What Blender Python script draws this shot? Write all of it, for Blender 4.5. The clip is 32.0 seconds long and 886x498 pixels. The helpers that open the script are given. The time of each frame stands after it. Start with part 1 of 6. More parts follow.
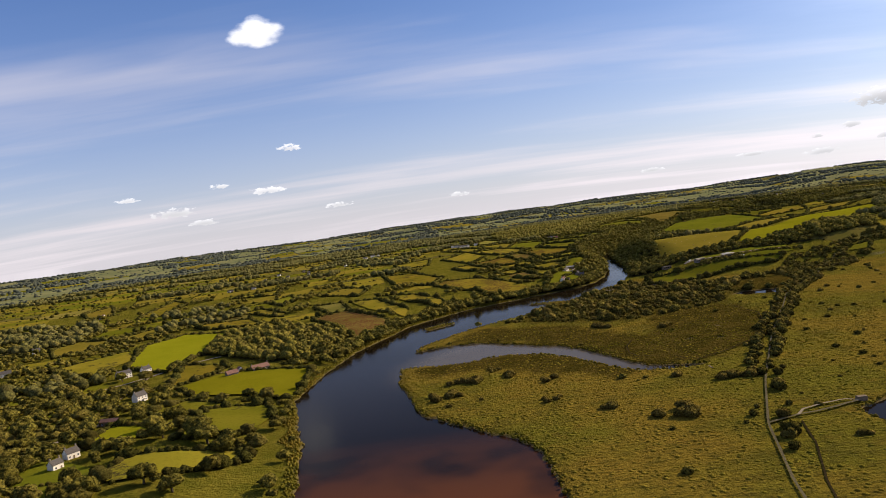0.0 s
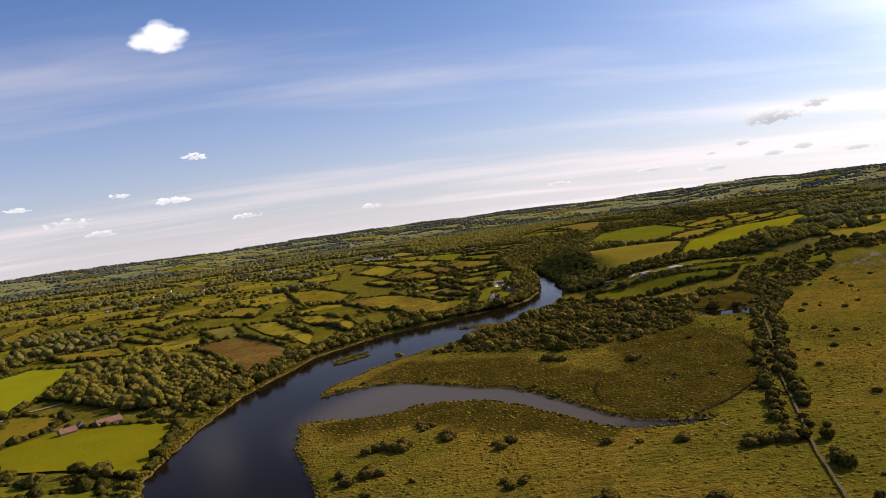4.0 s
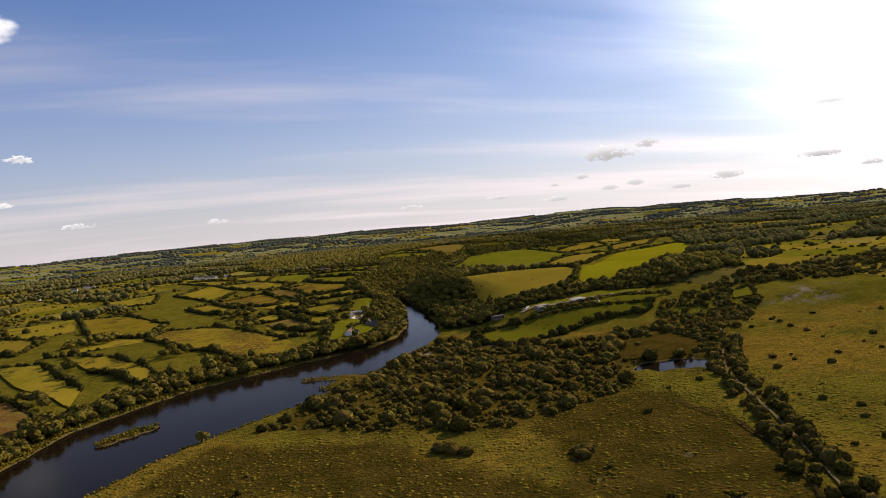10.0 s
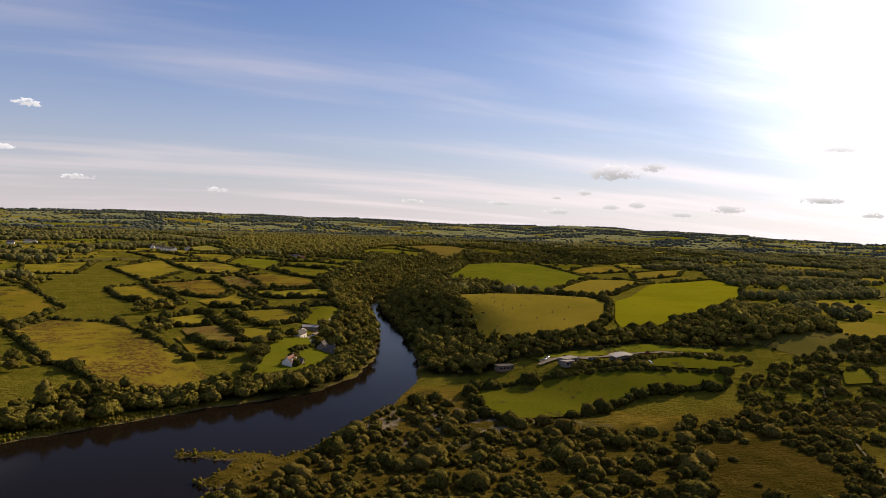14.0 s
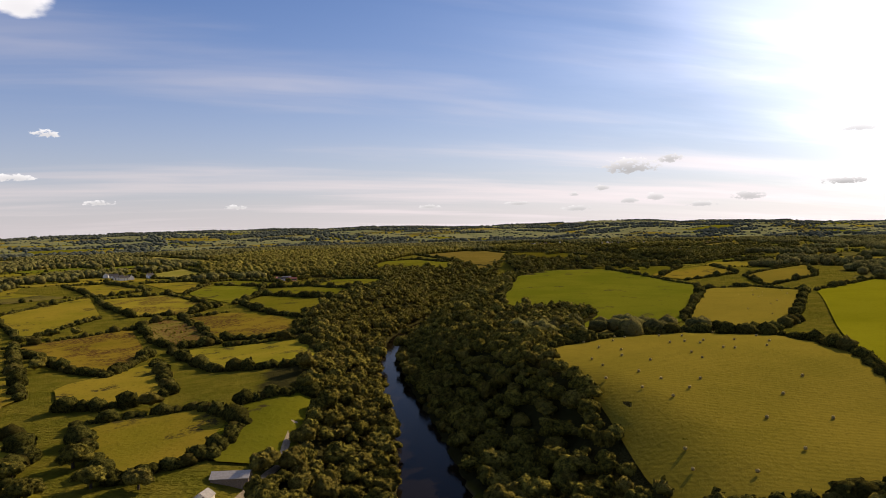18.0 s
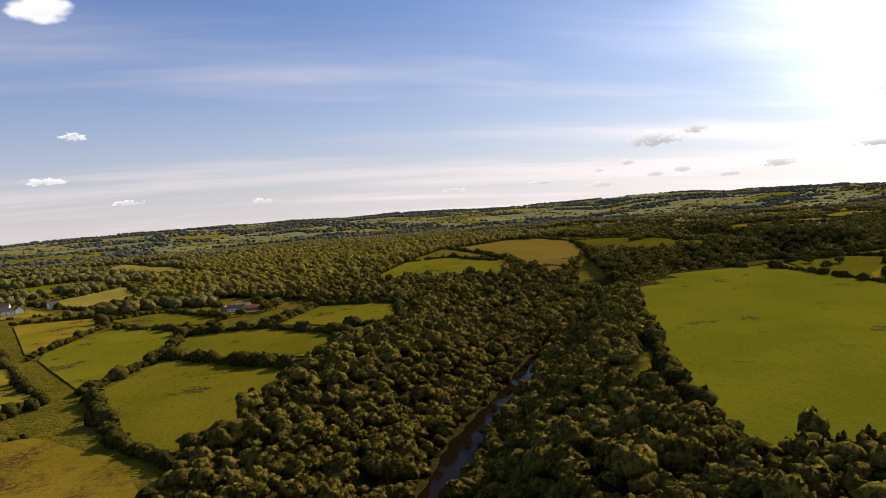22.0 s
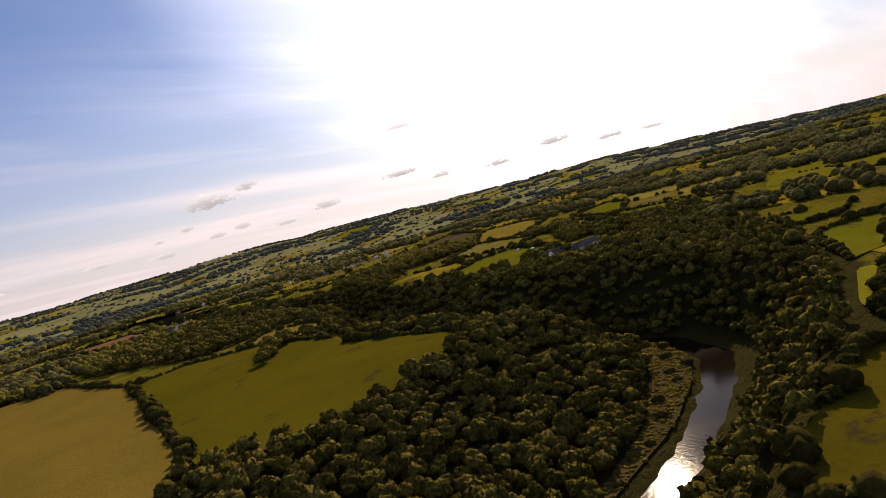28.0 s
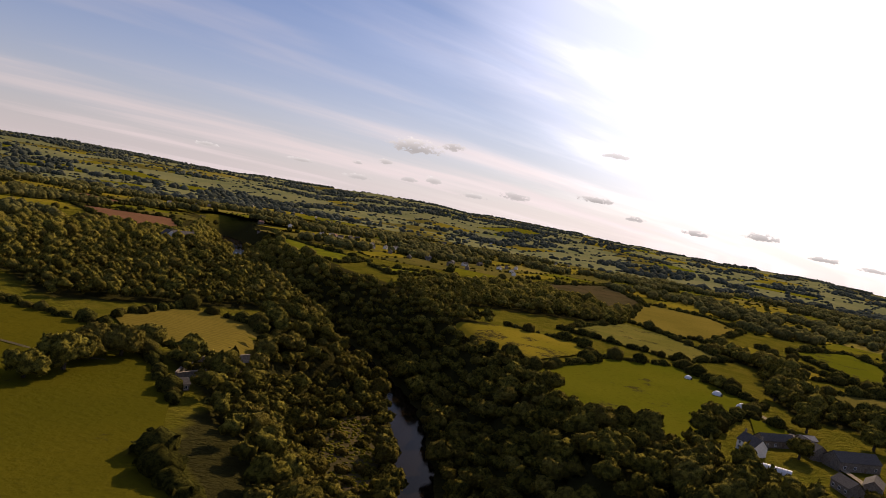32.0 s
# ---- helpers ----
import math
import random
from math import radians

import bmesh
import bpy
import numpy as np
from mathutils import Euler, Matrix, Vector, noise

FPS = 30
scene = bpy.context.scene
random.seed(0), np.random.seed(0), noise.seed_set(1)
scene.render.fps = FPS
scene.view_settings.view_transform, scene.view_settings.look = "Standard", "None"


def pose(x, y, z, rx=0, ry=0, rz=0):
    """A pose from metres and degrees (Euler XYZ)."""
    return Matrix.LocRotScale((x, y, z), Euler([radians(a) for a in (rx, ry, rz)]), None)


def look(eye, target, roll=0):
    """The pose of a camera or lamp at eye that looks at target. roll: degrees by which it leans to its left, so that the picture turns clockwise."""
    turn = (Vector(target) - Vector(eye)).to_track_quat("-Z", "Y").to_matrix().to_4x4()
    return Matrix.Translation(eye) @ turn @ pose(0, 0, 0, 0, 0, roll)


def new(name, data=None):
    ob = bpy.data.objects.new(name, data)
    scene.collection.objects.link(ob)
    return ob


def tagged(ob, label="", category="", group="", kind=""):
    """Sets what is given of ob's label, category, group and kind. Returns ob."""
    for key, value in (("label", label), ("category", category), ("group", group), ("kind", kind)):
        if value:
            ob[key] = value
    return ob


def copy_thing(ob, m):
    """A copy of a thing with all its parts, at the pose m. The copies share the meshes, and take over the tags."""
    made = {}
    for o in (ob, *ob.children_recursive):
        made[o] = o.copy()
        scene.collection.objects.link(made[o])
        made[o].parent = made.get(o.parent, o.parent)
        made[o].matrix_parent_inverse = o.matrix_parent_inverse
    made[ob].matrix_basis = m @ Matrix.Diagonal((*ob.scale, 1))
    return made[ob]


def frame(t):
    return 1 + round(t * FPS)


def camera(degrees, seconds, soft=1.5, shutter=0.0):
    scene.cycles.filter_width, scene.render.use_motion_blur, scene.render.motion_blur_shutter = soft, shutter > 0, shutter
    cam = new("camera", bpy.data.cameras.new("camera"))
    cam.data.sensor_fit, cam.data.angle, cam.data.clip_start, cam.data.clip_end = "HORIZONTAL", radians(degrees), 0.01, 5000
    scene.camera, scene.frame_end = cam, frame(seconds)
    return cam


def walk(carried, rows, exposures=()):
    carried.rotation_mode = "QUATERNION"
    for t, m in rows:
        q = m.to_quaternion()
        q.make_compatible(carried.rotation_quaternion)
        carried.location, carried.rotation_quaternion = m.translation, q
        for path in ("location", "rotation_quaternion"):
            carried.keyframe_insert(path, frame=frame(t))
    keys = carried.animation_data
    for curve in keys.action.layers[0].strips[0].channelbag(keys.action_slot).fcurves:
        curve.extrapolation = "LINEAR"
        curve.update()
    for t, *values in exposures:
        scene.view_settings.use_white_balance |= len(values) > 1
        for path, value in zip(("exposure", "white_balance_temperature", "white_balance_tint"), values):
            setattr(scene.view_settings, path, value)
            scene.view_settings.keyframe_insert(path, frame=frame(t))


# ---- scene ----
cam = camera(62.18, 32.0, soft=0.85)
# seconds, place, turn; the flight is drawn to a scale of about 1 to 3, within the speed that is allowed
ROWS = [
    (0, 0.61, 2.49, 40.61, 87.52, 7.64, -0.86),
    (0.5, 0.42, 8.44, 40.55, 87.50, 7.45, -0.85),
    (1, -0.03, 14.34, 40.46, 87.53, 8.29, -1.19),
    (1.5, -0.21, 20.48, 40.29, 87.52, 9.19, -1.83),
    (2, -0.25, 26.81, 39.91, 87.68, 7.68, -2.92),
    (2.5, -0.25, 32.66, 39.64, 87.67, 7.57, -4.33),
    (3, -0.04, 38.98, 39.45, 87.63, 5.70, -5.78),
    (3.5, 0.24, 45.22, 39.22, 87.56, 6.10, -6.93),
    (5.5, 3.53, 67.83, 38.63, 87.58, 10.93, -8.91),
    (6, 4.37, 73.87, 38.34, 87.58, 10.65, -9.98),
    (6.5, 5.18, 79.95, 37.84, 87.71, 10.42, -11.30),
    (7, 5.92, 86.03, 37.41, 87.77, 10.65, -12.74),
    (7.5, 6.58, 91.94, 36.93, 87.73, 10.88, -14.09),
    (8, 7.62, 98.15, 36.34, 87.78, 10.53, -15.52),
    (8.5, 8.49, 104.03, 36.04, 87.73, 9.88, -16.93),
    (9, 9.89, 109.91, 35.86, 87.85, 7.21, -18.01),
    (9.5, 10.90, 115.30, 35.78, 87.97, 6.53, -18.88),
    (10, 12.33, 120.54, 35.87, 87.96, 5.16, -19.36),
    (10.5, 13.81, 125.63, 36.13, 87.83, 4.35, -19.81),
    (11, 15.43, 130.49, 36.16, 87.83, 3.85, -20.08),
    (11.5, 18.75, 140.06, 36.14, 87.76, 2.93, -20.57),
    (12, 22.21, 149.99, 36.18, 87.52, 3.26, -20.94),
    (12.5, 26.25, 159.58, 36.21, 87.50, -1.97, -21.26),
    (13, 29.55, 169.43, 36.19, 87.57, -2.24, -21.09),
    (13.5, 32.92, 179.50, 36.24, 87.73, -2.32, -20.03),
    (14, 35.93, 189.52, 36.12, 87.80, -2.36, -19.50),
    (14.5, 38.81, 199.93, 35.66, 87.96, -0.84, -18.72),
    (16.5, 53.15, 249.50, 33.68, 88.16, 1.02, -20.08),
    (17, 58.64, 267.53, 33.48, 88.47, -2.35, -18.84),
    (17.5, 63.12, 285.92, 33.44, 88.19, 0.59, -18.30),
    (18, 67.61, 303.99, 33.65, 88.11, 1.21, -18.06),
    (18.5, 71.95, 321.73, 33.71, 88.29, 3.02, -18.04),
    (19, 76.38, 338.62, 34.34, 88.09, 3.89, -18.60),
    (19.5, 81.69, 354.78, 34.55, 88.05, 0.02, -17.98),
    (20, 86.63, 370.65, 34.59, 87.95, -0.94, -16.48),
    (20.5, 91.21, 386.54, 34.50, 87.56, -2.83, -16.97),
    (21, 95.18, 402.74, 34.29, 87.08, 0.71, -14.92),
    (21.5, 98.94, 419.40, 34.04, 86.80, 0.93, -16.43),
    (22, 102.64, 436.10, 33.74, 86.91, 4.03, -16.09),
    (22.5, 106.61, 452.31, 33.84, 86.57, 2.84, -17.02),
    (23, 110.19, 468.32, 34.05, 86.31, 9.15, -17.17),
    (23.5, 114.53, 483.93, 34.25, 86.24, 8.06, -17.94),
    (24, 119.14, 499.70, 33.70, 86.69, 10.08, -20.81),
    (24.5, 124.19, 515.17, 33.51, 86.62, 11.35, -25.49),
    (25, 130.25, 530.42, 33.51, 87.21, 15.87, -28.26),
    (25.5, 137.75, 544.69, 33.59, 86.68, 14.41, -33.93),
    (27.5, 180.36, 594.81, 38.12, 86.16, 16.53, -47.39),
    (28, 193.37, 605.23, 38.48, 85.74, 15.53, -49.56),
    (28.5, 207.33, 614.48, 38.18, 86.07, 9.68, -50.98),
    (29, 221.00, 622.87, 38.20, 86.09, -0.42, -53.77),
    (29.5, 234.42, 631.22, 38.40, 86.29, -7.68, -51.73),
    (30, 247.27, 640.67, 38.46, 86.28, -9.28, -47.50),
    (30.5, 259.57, 651.34, 37.91, 86.99, -9.92, -44.58),
    (31, 269.83, 661.10, 37.31, 87.34, -10.89, -40.80),
    (31.5, 276.54, 668.32, 36.70, 87.02, -8.45, -37.29),
    (32, 282.32, 675.20, 36.42, 86.63, -10.12, -35.25),
]
walk(cam, [(t, pose(x, y, z, rx, ry, rz)) for t, x, y, z, rx, ry, rz in ROWS],
     exposures=((0.0, 0.20, 6600, 16), (8.0, 0.12, 6850, 18), (13.0, 0.02, 6900, 18), (20.0, 0.04, 6900, 17), (22.0, 0.14, 6900, 17), (24.0, 0.26, 6900, 17), (25.5, 0.18, 6950, 18), (28.0, 0.0, 7250, 23), (30.0, -0.12, 7250, 24), (32.0, -0.20, 7200, 23)))

# ---------------------------------------------------------------- sun and sky
SUN_AZ, SUN_EL = 61.0, 27.0
sun_way = Vector((math.sin(radians(SUN_AZ)) * math.cos(radians(SUN_EL)), math.cos(radians(SUN_AZ)) * math.cos(radians(SUN_EL)), math.sin(radians(SUN_EL))))
sun = new("sun", bpy.data.lights.new("sun", "SUN"))
sun.data.energy, sun.data.angle, sun.data.color = 5.0, radians(0.53), (1.0, 0.85, 0.60)
sun.matrix_world = look((0, 0, 0), -sun_way)


class Nodes:
    """Short hand for building a node tree."""

    def __init__(self, tree):
        self.tree = tree
        tree.nodes.clear()

    def add(self, kind, *values):
        n = self.tree.nodes.new(kind)
        for i, v in enumerate(values):
            if v is None:
                continue
            if isinstance(v, bpy.types.NodeSocket):
                self.tree.links.new(v, n.inputs[i])
            else:
                n.inputs[i].default_value = v
        return n

    def link(self, a, n, name):
        self.tree.links.new(a, n.inputs[name])

    def math(self, op, a, b=0.0, clamp=False):
        n = self.add("ShaderNodeMath", a, b)
        n.operation, n.use_clamp = op, clamp
        return n.outputs[0]

    def vec(self, op, a, b):
        n = self.add("ShaderNodeVectorMath", a, b)
        n.operation = op
        return n.outputs["Value" if op == "DOT_PRODUCT" else "Vector"]

    def attribute(self, name):
        n = self.add("ShaderNodeAttribute")
        n.attribute_name = name
        return n.outputs["Fac"]

    def ramp(self, value, lo, hi):
        n = self.add("ShaderNodeMapRange", value, lo, hi, 0.0, 1.0)
        n.interpolation_type = "SMOOTHSTEP"
        return n.outputs[0]

    def noise(self, vector, scale, detail=4.0, rough=0.55):
        n = self.add("ShaderNodeTexNoise")
        n.inputs["Scale"].default_value, n.inputs["Detail"].default_value, n.inputs["Roughness"].default_value = scale, detail, rough
        if vector is not None:
            self.link(vector, n, "Vector")
        return n

    def mix(self, f, a, b, blend="MIX"):
        n = self.tree.nodes.new("ShaderNodeMix")
        n.data_type, n.blend_type = "RGBA", blend
        for i, v in ((0, f), (6, a), (7, b)):
            if isinstance(v, bpy.types.NodeSocket):
                self.tree.links.new(v, n.inputs[i])
            else:
                n.inputs[i].default_value = (*v, 1) if isinstance(v, tuple) and len(v) == 3 else v
        return n.outputs[2]


# fair-weather clouds: bearing, elevation, width, height in degrees, and how bright
CLOUDS = [(-11.3, 15.0, 4.6, 3.0, 1.7), (-10.2, 6.7, 2.0, .7, .9), (-22, 4.1, 1.5, .5, .9), (-15.5, 4.4, 1.8, .5, .8), (-12.2, 3.7, 2.8, .7, .9), (-19, 2.8, 3.5, .9, .4), (-17, 1.9, 2.4, .6, .4),
          (-7, 2.0, 2.0, .5, .6), (2.4, 1.6, 2.0, .5, .7), (17, 1.4, 1.7, .45, .4), (24, 1.5, 2.2, .4, .3)]
CLOUDS_SOUTH = [(32.4, 4.0, 4.2, 1.6, -.02), (35.3, 4.5, 1.8, .9, .1), (28.2, 2.1, 1.0, .4, .3), (30.3, 2.5, 1.4, .6, .25), (28.5, 1.0, 2.4, .6, .3), (32.3, 1.5, 1.6, .6, .3), (34.2, 1.7, 1.6, .7, .3), (37.5, 1.1, 2.4, .5, .3),
                (40.6, 1.6, 2.6, .8, .15), (46.9, 2.4, 3.2, .7, -.1), (49.8, 1.5, 1.8, .5, .1), (54.3, 1.2, 2.4, .6, -.1), (58.8, 1.7, 2.6, .8, -.1), (63, .9, 2.6, .5, -.1), (66, .7, 2.4, .4, .1), (47.5, 5.9, 2.4, .6, .9)]

world = bpy.data.worlds.new("sky")
scene.world = world
world.use_nodes = True
W = Nodes(world.node_tree)
sky = W.add("ShaderNodeTexSky")
sky.sky_type, sky.sun_disc, sky.sun_elevation, sky.sun_rotation = "NISHITA", False, radians(SUN_EL), radians(SUN_AZ)
sky.altitude, sky.air_density, sky.dust_density, sky.ozone_density = 100.0, 1.0, 1.0, 1.5
way = W.add("ShaderNodeTexCoord").outputs["Generated"]
xyz = W.add("ShaderNodeSeparateXYZ", way)
elevation = W.math("MULTIPLY", W.math("ARCSINE", xyz.outputs[2]), 57.2958)
bearing = W.math("MULTIPLY", W.math("ARCTAN2", xyz.outputs[0], xyz.outputs[1]), 57.2958)
# cirrus: long streaks fanned out over a high flat layer, brighter towards the sun
height = W.math("ADD", W.math("MAXIMUM", xyz.outputs[2], 0.0), 0.10)
flat = W.add("ShaderNodeCombineXYZ", W.math("DIVIDE", xyz.outputs[0], height), W.math("DIVIDE", xyz.outputs[1], height), 0.0).outputs[0]
streak = W.add("ShaderNodeMapping", flat, (0.0, 0.0, 0.0), (0.0, 0.0, radians(16)), (0.42, 1.6, 1.0)).outputs[0]
warp = W.noise(streak, 0.7, 3.0)
streak = W.vec("ADD", streak, W.vec("MULTIPLY", warp.outputs["Color"], (0.9, 0.9, 0.9)))
veil = W.ramp(W.noise(streak, 0.62, 6.0, 0.5).outputs["Fac"], 0.44, 0.74)
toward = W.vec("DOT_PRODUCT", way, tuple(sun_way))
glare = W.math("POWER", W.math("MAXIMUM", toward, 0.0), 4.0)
haze = W.math("MULTIPLY", W.math("POWER", W.math("SUBTRACT", 1.0, W.math("MINIMUM", W.math("MAXIMUM", xyz.outputs[2], 0.0), 1.0)), 8.0), 1.0)
thin = W.math("MULTIPLY", W.math("ADD", W.math("MULTIPLY", veil, 0.42), W.math("MULTIPLY", haze, 0.80)), 1.0, True)
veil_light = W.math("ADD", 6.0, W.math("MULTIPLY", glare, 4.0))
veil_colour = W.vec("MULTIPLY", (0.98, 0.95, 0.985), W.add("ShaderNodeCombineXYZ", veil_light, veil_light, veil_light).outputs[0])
clear = W.mix(1.0, sky.outputs[0], (0.37, 0.575, 0.90), "MULTIPLY")
# the clear blue deepens towards the sun beside its glare
deep = W.math("SUBTRACT", 1.14, W.math("MULTIPLY", W.math("MAXIMUM", toward, 0.0), 0.40))
clear = W.vec("MULTIPLY", clear, W.add("ShaderNodeCombineXYZ", deep, deep, deep).outputs[0])
colour = W.mix(thin, clear, veil_colour)
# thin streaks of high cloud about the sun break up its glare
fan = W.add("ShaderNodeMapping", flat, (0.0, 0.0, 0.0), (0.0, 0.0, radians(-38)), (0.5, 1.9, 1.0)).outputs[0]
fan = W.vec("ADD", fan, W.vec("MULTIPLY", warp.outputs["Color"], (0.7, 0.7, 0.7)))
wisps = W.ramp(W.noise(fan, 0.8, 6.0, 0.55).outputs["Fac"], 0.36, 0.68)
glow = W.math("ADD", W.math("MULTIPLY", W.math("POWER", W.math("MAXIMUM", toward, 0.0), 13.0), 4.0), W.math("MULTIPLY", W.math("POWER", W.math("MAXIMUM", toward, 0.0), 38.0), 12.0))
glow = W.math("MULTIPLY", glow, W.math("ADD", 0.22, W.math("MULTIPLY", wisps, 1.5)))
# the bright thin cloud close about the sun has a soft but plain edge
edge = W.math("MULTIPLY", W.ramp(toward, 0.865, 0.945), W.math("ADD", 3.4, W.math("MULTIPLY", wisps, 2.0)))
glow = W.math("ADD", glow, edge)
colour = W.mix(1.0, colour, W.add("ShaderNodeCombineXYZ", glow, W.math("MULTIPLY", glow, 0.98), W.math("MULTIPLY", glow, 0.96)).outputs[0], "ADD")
lumps = W.noise(W.vec("MULTIPLY", way, (1.0, 1.0, 2.0)), 38.0, 4.0, 0.5).outputs["Fac"]
tufts = W.noise(W.vec("MULTIPLY", way, (1.0, 1.0, 1.9)), 120.0, 5.0, 0.6).outputs["Fac"]
body_wide = W.math("MULTIPLY", W.math("SUBTRACT", lumps, 0.5), 1.3)
body_small = W.math("MULTIPLY", W.math("SUBTRACT", tufts, 0.5), 4.2)
for az, el, wide, tall, light in CLOUDS + CLOUDS_SOUTH:
    body = body_wide if wide > 4.5 else body_small
    u = W.math("DIVIDE", W.math("SUBTRACT", bearing, az), wide * 0.5)
    v = W.math("DIVIDE", W.math("SUBTRACT", elevation, el), tall * 0.5)
    below = W.math("MAXIMUM", v, W.math("MULTIPLY", v, -1.7))
    d = W.math("SUBTRACT", 1.0, W.math("ADD", W.math("MULTIPLY", u, u), W.math("MULTIPLY", below, below)))
    cover = W.math("MULTIPLY", W.ramp(W.math("ADD", d, body), 0.05, 0.75), 0.9)
    level = W.math("ADD", 4.4 + 1.9 * light, W.math("ADD", W.math("MULTIPLY", v, 1.2 if light > 0 else 2.6), W.math("MULTIPLY", W.math("SUBTRACT", 1.0, d), 1.6)))
    colour = W.mix(cover, colour, W.add("ShaderNodeCombineXYZ", level, W.math("MULTIPLY", level, 1.04), W.math("MULTIPLY", level, 1.06)).outputs[0])
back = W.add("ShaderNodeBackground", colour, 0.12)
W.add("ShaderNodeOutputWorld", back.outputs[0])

# ---------------------------------------------------------------- the lie of the land
# river: middle line and half width, downstream to upstream
RIVER = [(-6, 20, 20), (-6, 80, 20.5), (-7, 120, 20), (-19, 150, 12.5), (-26, 185, 13), (-25, 212, 11), (-19, 241, 11.5), (-7, 263, 14.5),
         (3, 278, 18.5), (23, 297, 20.5), (47, 315, 15.5), (68, 331, 9), (80, 348, 7.0), (88, 368, 5.6), (95, 395, 4.4), (100, 420, 3.4),
         (105, 455, 2.6), (112, 488, 2.2), (121, 514, 2.2), (133, 537, 2.4), (150, 560, 2.8), (160, 577, 2.2), (175, 600, 0.8), (196, 624, 0.8), (222, 640, 1.2)]
RIVER_UP = [(222, 640, 1.2), (250, 644.3, 1.8), (264, 645.5, 2.2), (278, 646.8, 2.2), (297, 651, 2.5), (311, 656.5, 2.7), (321, 669, 2.4), (324, 700, 2.6), (326, 730, 2.6),
            (342, 756, 3), (356, 781, 2.6), (364, 806, 2), (370, 840, 2.4), (368, 880, 2.4), (376, 930, 2.4), (400, 990, 2.4), (420, 1060, 2)]
CREEK = [(-24, 209, 4), (-10, 217, 11.5), (2, 217, 15), (12, 215, 9.5), (20, 210, 6.5), (28, 205, 4.8), (33, 197, 3.9), (37, 187, 3.1), (40.5, 177, 2.7), (45, 169.5, 2.2), (51, 166.5, 1.7), (56, 165.5, 0.9)]
POND = [(103.5, 258, 2.0), (108.5, 257.5, 5.0), (114, 256, 5.2), (115.5, 252, 2.5)]
POND_EAST = [(72, 118, 6), (84, 120, 9), (98, 124, 6)]
POOLS = [[(62.5, 193, 0.5), (64, 194.5, 0.6)], [(70, 190, 0.35), (71, 191, 0.5)], [(75.5, 205, 0.3), (76, 207, 0.5)], [(60.5, 205, 0.3), (61.5, 206, 0.4)], [(183, 301.2, 0.9), (187, 302, 1.2)], [(193, 296.5, 0.8), (199, 298, 1.3)], [(199, 311, 0.5), (203, 312, 0.7)]]
ISLES = [((-6.5, 271.5, 1.2), (-1.5, 276.5, 2.2), (3, 279.5, 1.0)), ((36.5, 303, 1.0), (42, 301.5, 2.0), (47, 298.5, 2.5)), ((45.5, 297, 2.0), (41.5, 289.5, 2.3), (38.8, 290.5, 0.9)), ((45.5, 288, 1.0), (49, 295.5, 1.7), (56, 300, 1.6))]
# edge of the flood plain, which is reed and scrub
MARSH = [(-10, 40), (-8, 132), (-14, 190), (-14, 222), (0, 246), (20, 261), (37, 278), (58, 300), (72, 322), (84, 332), (100, 322), (118, 304), (142, 300),
         (165, 296), (190, 285), (230, 262), (300, 240), (420, 200), (420, 40)]
# level meadow inside the river's bend
STRIP = [(256, 649.5), (280, 650.8), (298, 655.2), (314, 663), (321, 676), (312, 670.5), (296, 661), (278, 654.5), (259, 652)]
STRIP_UP = [(323, 744), (330, 746), (335, 754), (340, 761), (346.5, 774), (341, 775), (333, 766), (327, 756)]
# ground heights on the farmland above the valley floor
HEIGHTS = [(-300, 0, 6), (-150, 100, 3), (-64, 242, 1.4), (-160, 300, 4.5), (-60, 330, 2.6), (56, 352, 3.2), (67, 374, 5.4), (0, 420, 4.5), (50, 490, 4.0),
           (60, 545, 6.5), (80, 560, 8), (-60, 600, 8), (25, 715, 8.5), (96, 640, 9.3), (140, 620, 9.8), (-220, 720, 8), (210, 800, 11.5),
           (240, 725, 11), (100, 900, 10), (140, 352, 12), (190, 352, 13.5), (122, 402, 12.5), (150, 400, 13), (172, 462, 8.5), (250, 538, 7.5),
           (100, 322, 2.5), (128, 314, 3.0), (120, 336, 5.0), (132, 334, 5.2), (145, 336, 5.6), (156, 312, 3.4), (190, 305, 4), (230, 290, 5)]
HEIGHTS_EAST = [(198, 601, 10.5), (164, 539, 9.8), (240, 450, 11), (330, 600, 10), (238, 687, 13.5), (290, 692, 13.5), (246, 717, 11), (320, 830, 12),
                (366, 759, 12), (387, 736, 12.2), (405, 760, 12), (342, 860, 12), (460, 700, 12), (500, 850, 12), (330, 480, 10), (420, 330, 12), (350, 260, 6), (280, 340, 10), (623, 1261, 13)]


def away(px, py, line):
    """Distance to a line of (x, y, half width), less the half width there; negative inside."""
    best = np.full(np.shape(px), 1e9)
    for (x0, y0, w0), (x1, y1, w1) in zip(line, line[1:]):
        dx, dy = x1 - x0, y1 - y0
        s = np.clip(((px - x0) * dx + (py - y0) * dy) / (dx * dx + dy * dy), 0, 1)
        best = np.minimum(best, np.hypot(px - x0 - s * dx, py - y0 - s * dy) - (w0 + s * (w1 - w0)))
    return best


def inside(px, py, ring):
    got = np.zeros(np.shape(px), bool)
    for (x0, y0), (x1, y1) in zip(ring, ring[1:] + ring[:1]):
        if y0 != y1:
            got ^= ((y0 > py) != (y1 > py)) & (px < (x1 - x0) * (py - y0) / (y1 - y0) + x0)
    return got


def from_ring(px, py, ring):
    d = away(px, py, [(x, y, 0) for x, y in ring + ring[:1]])
    return np.where(inside(px, py, ring), -d, d)


def smooth(a):
    a = np.clip(a, 0, 1)
    return a * a * (3 - 2 * a)


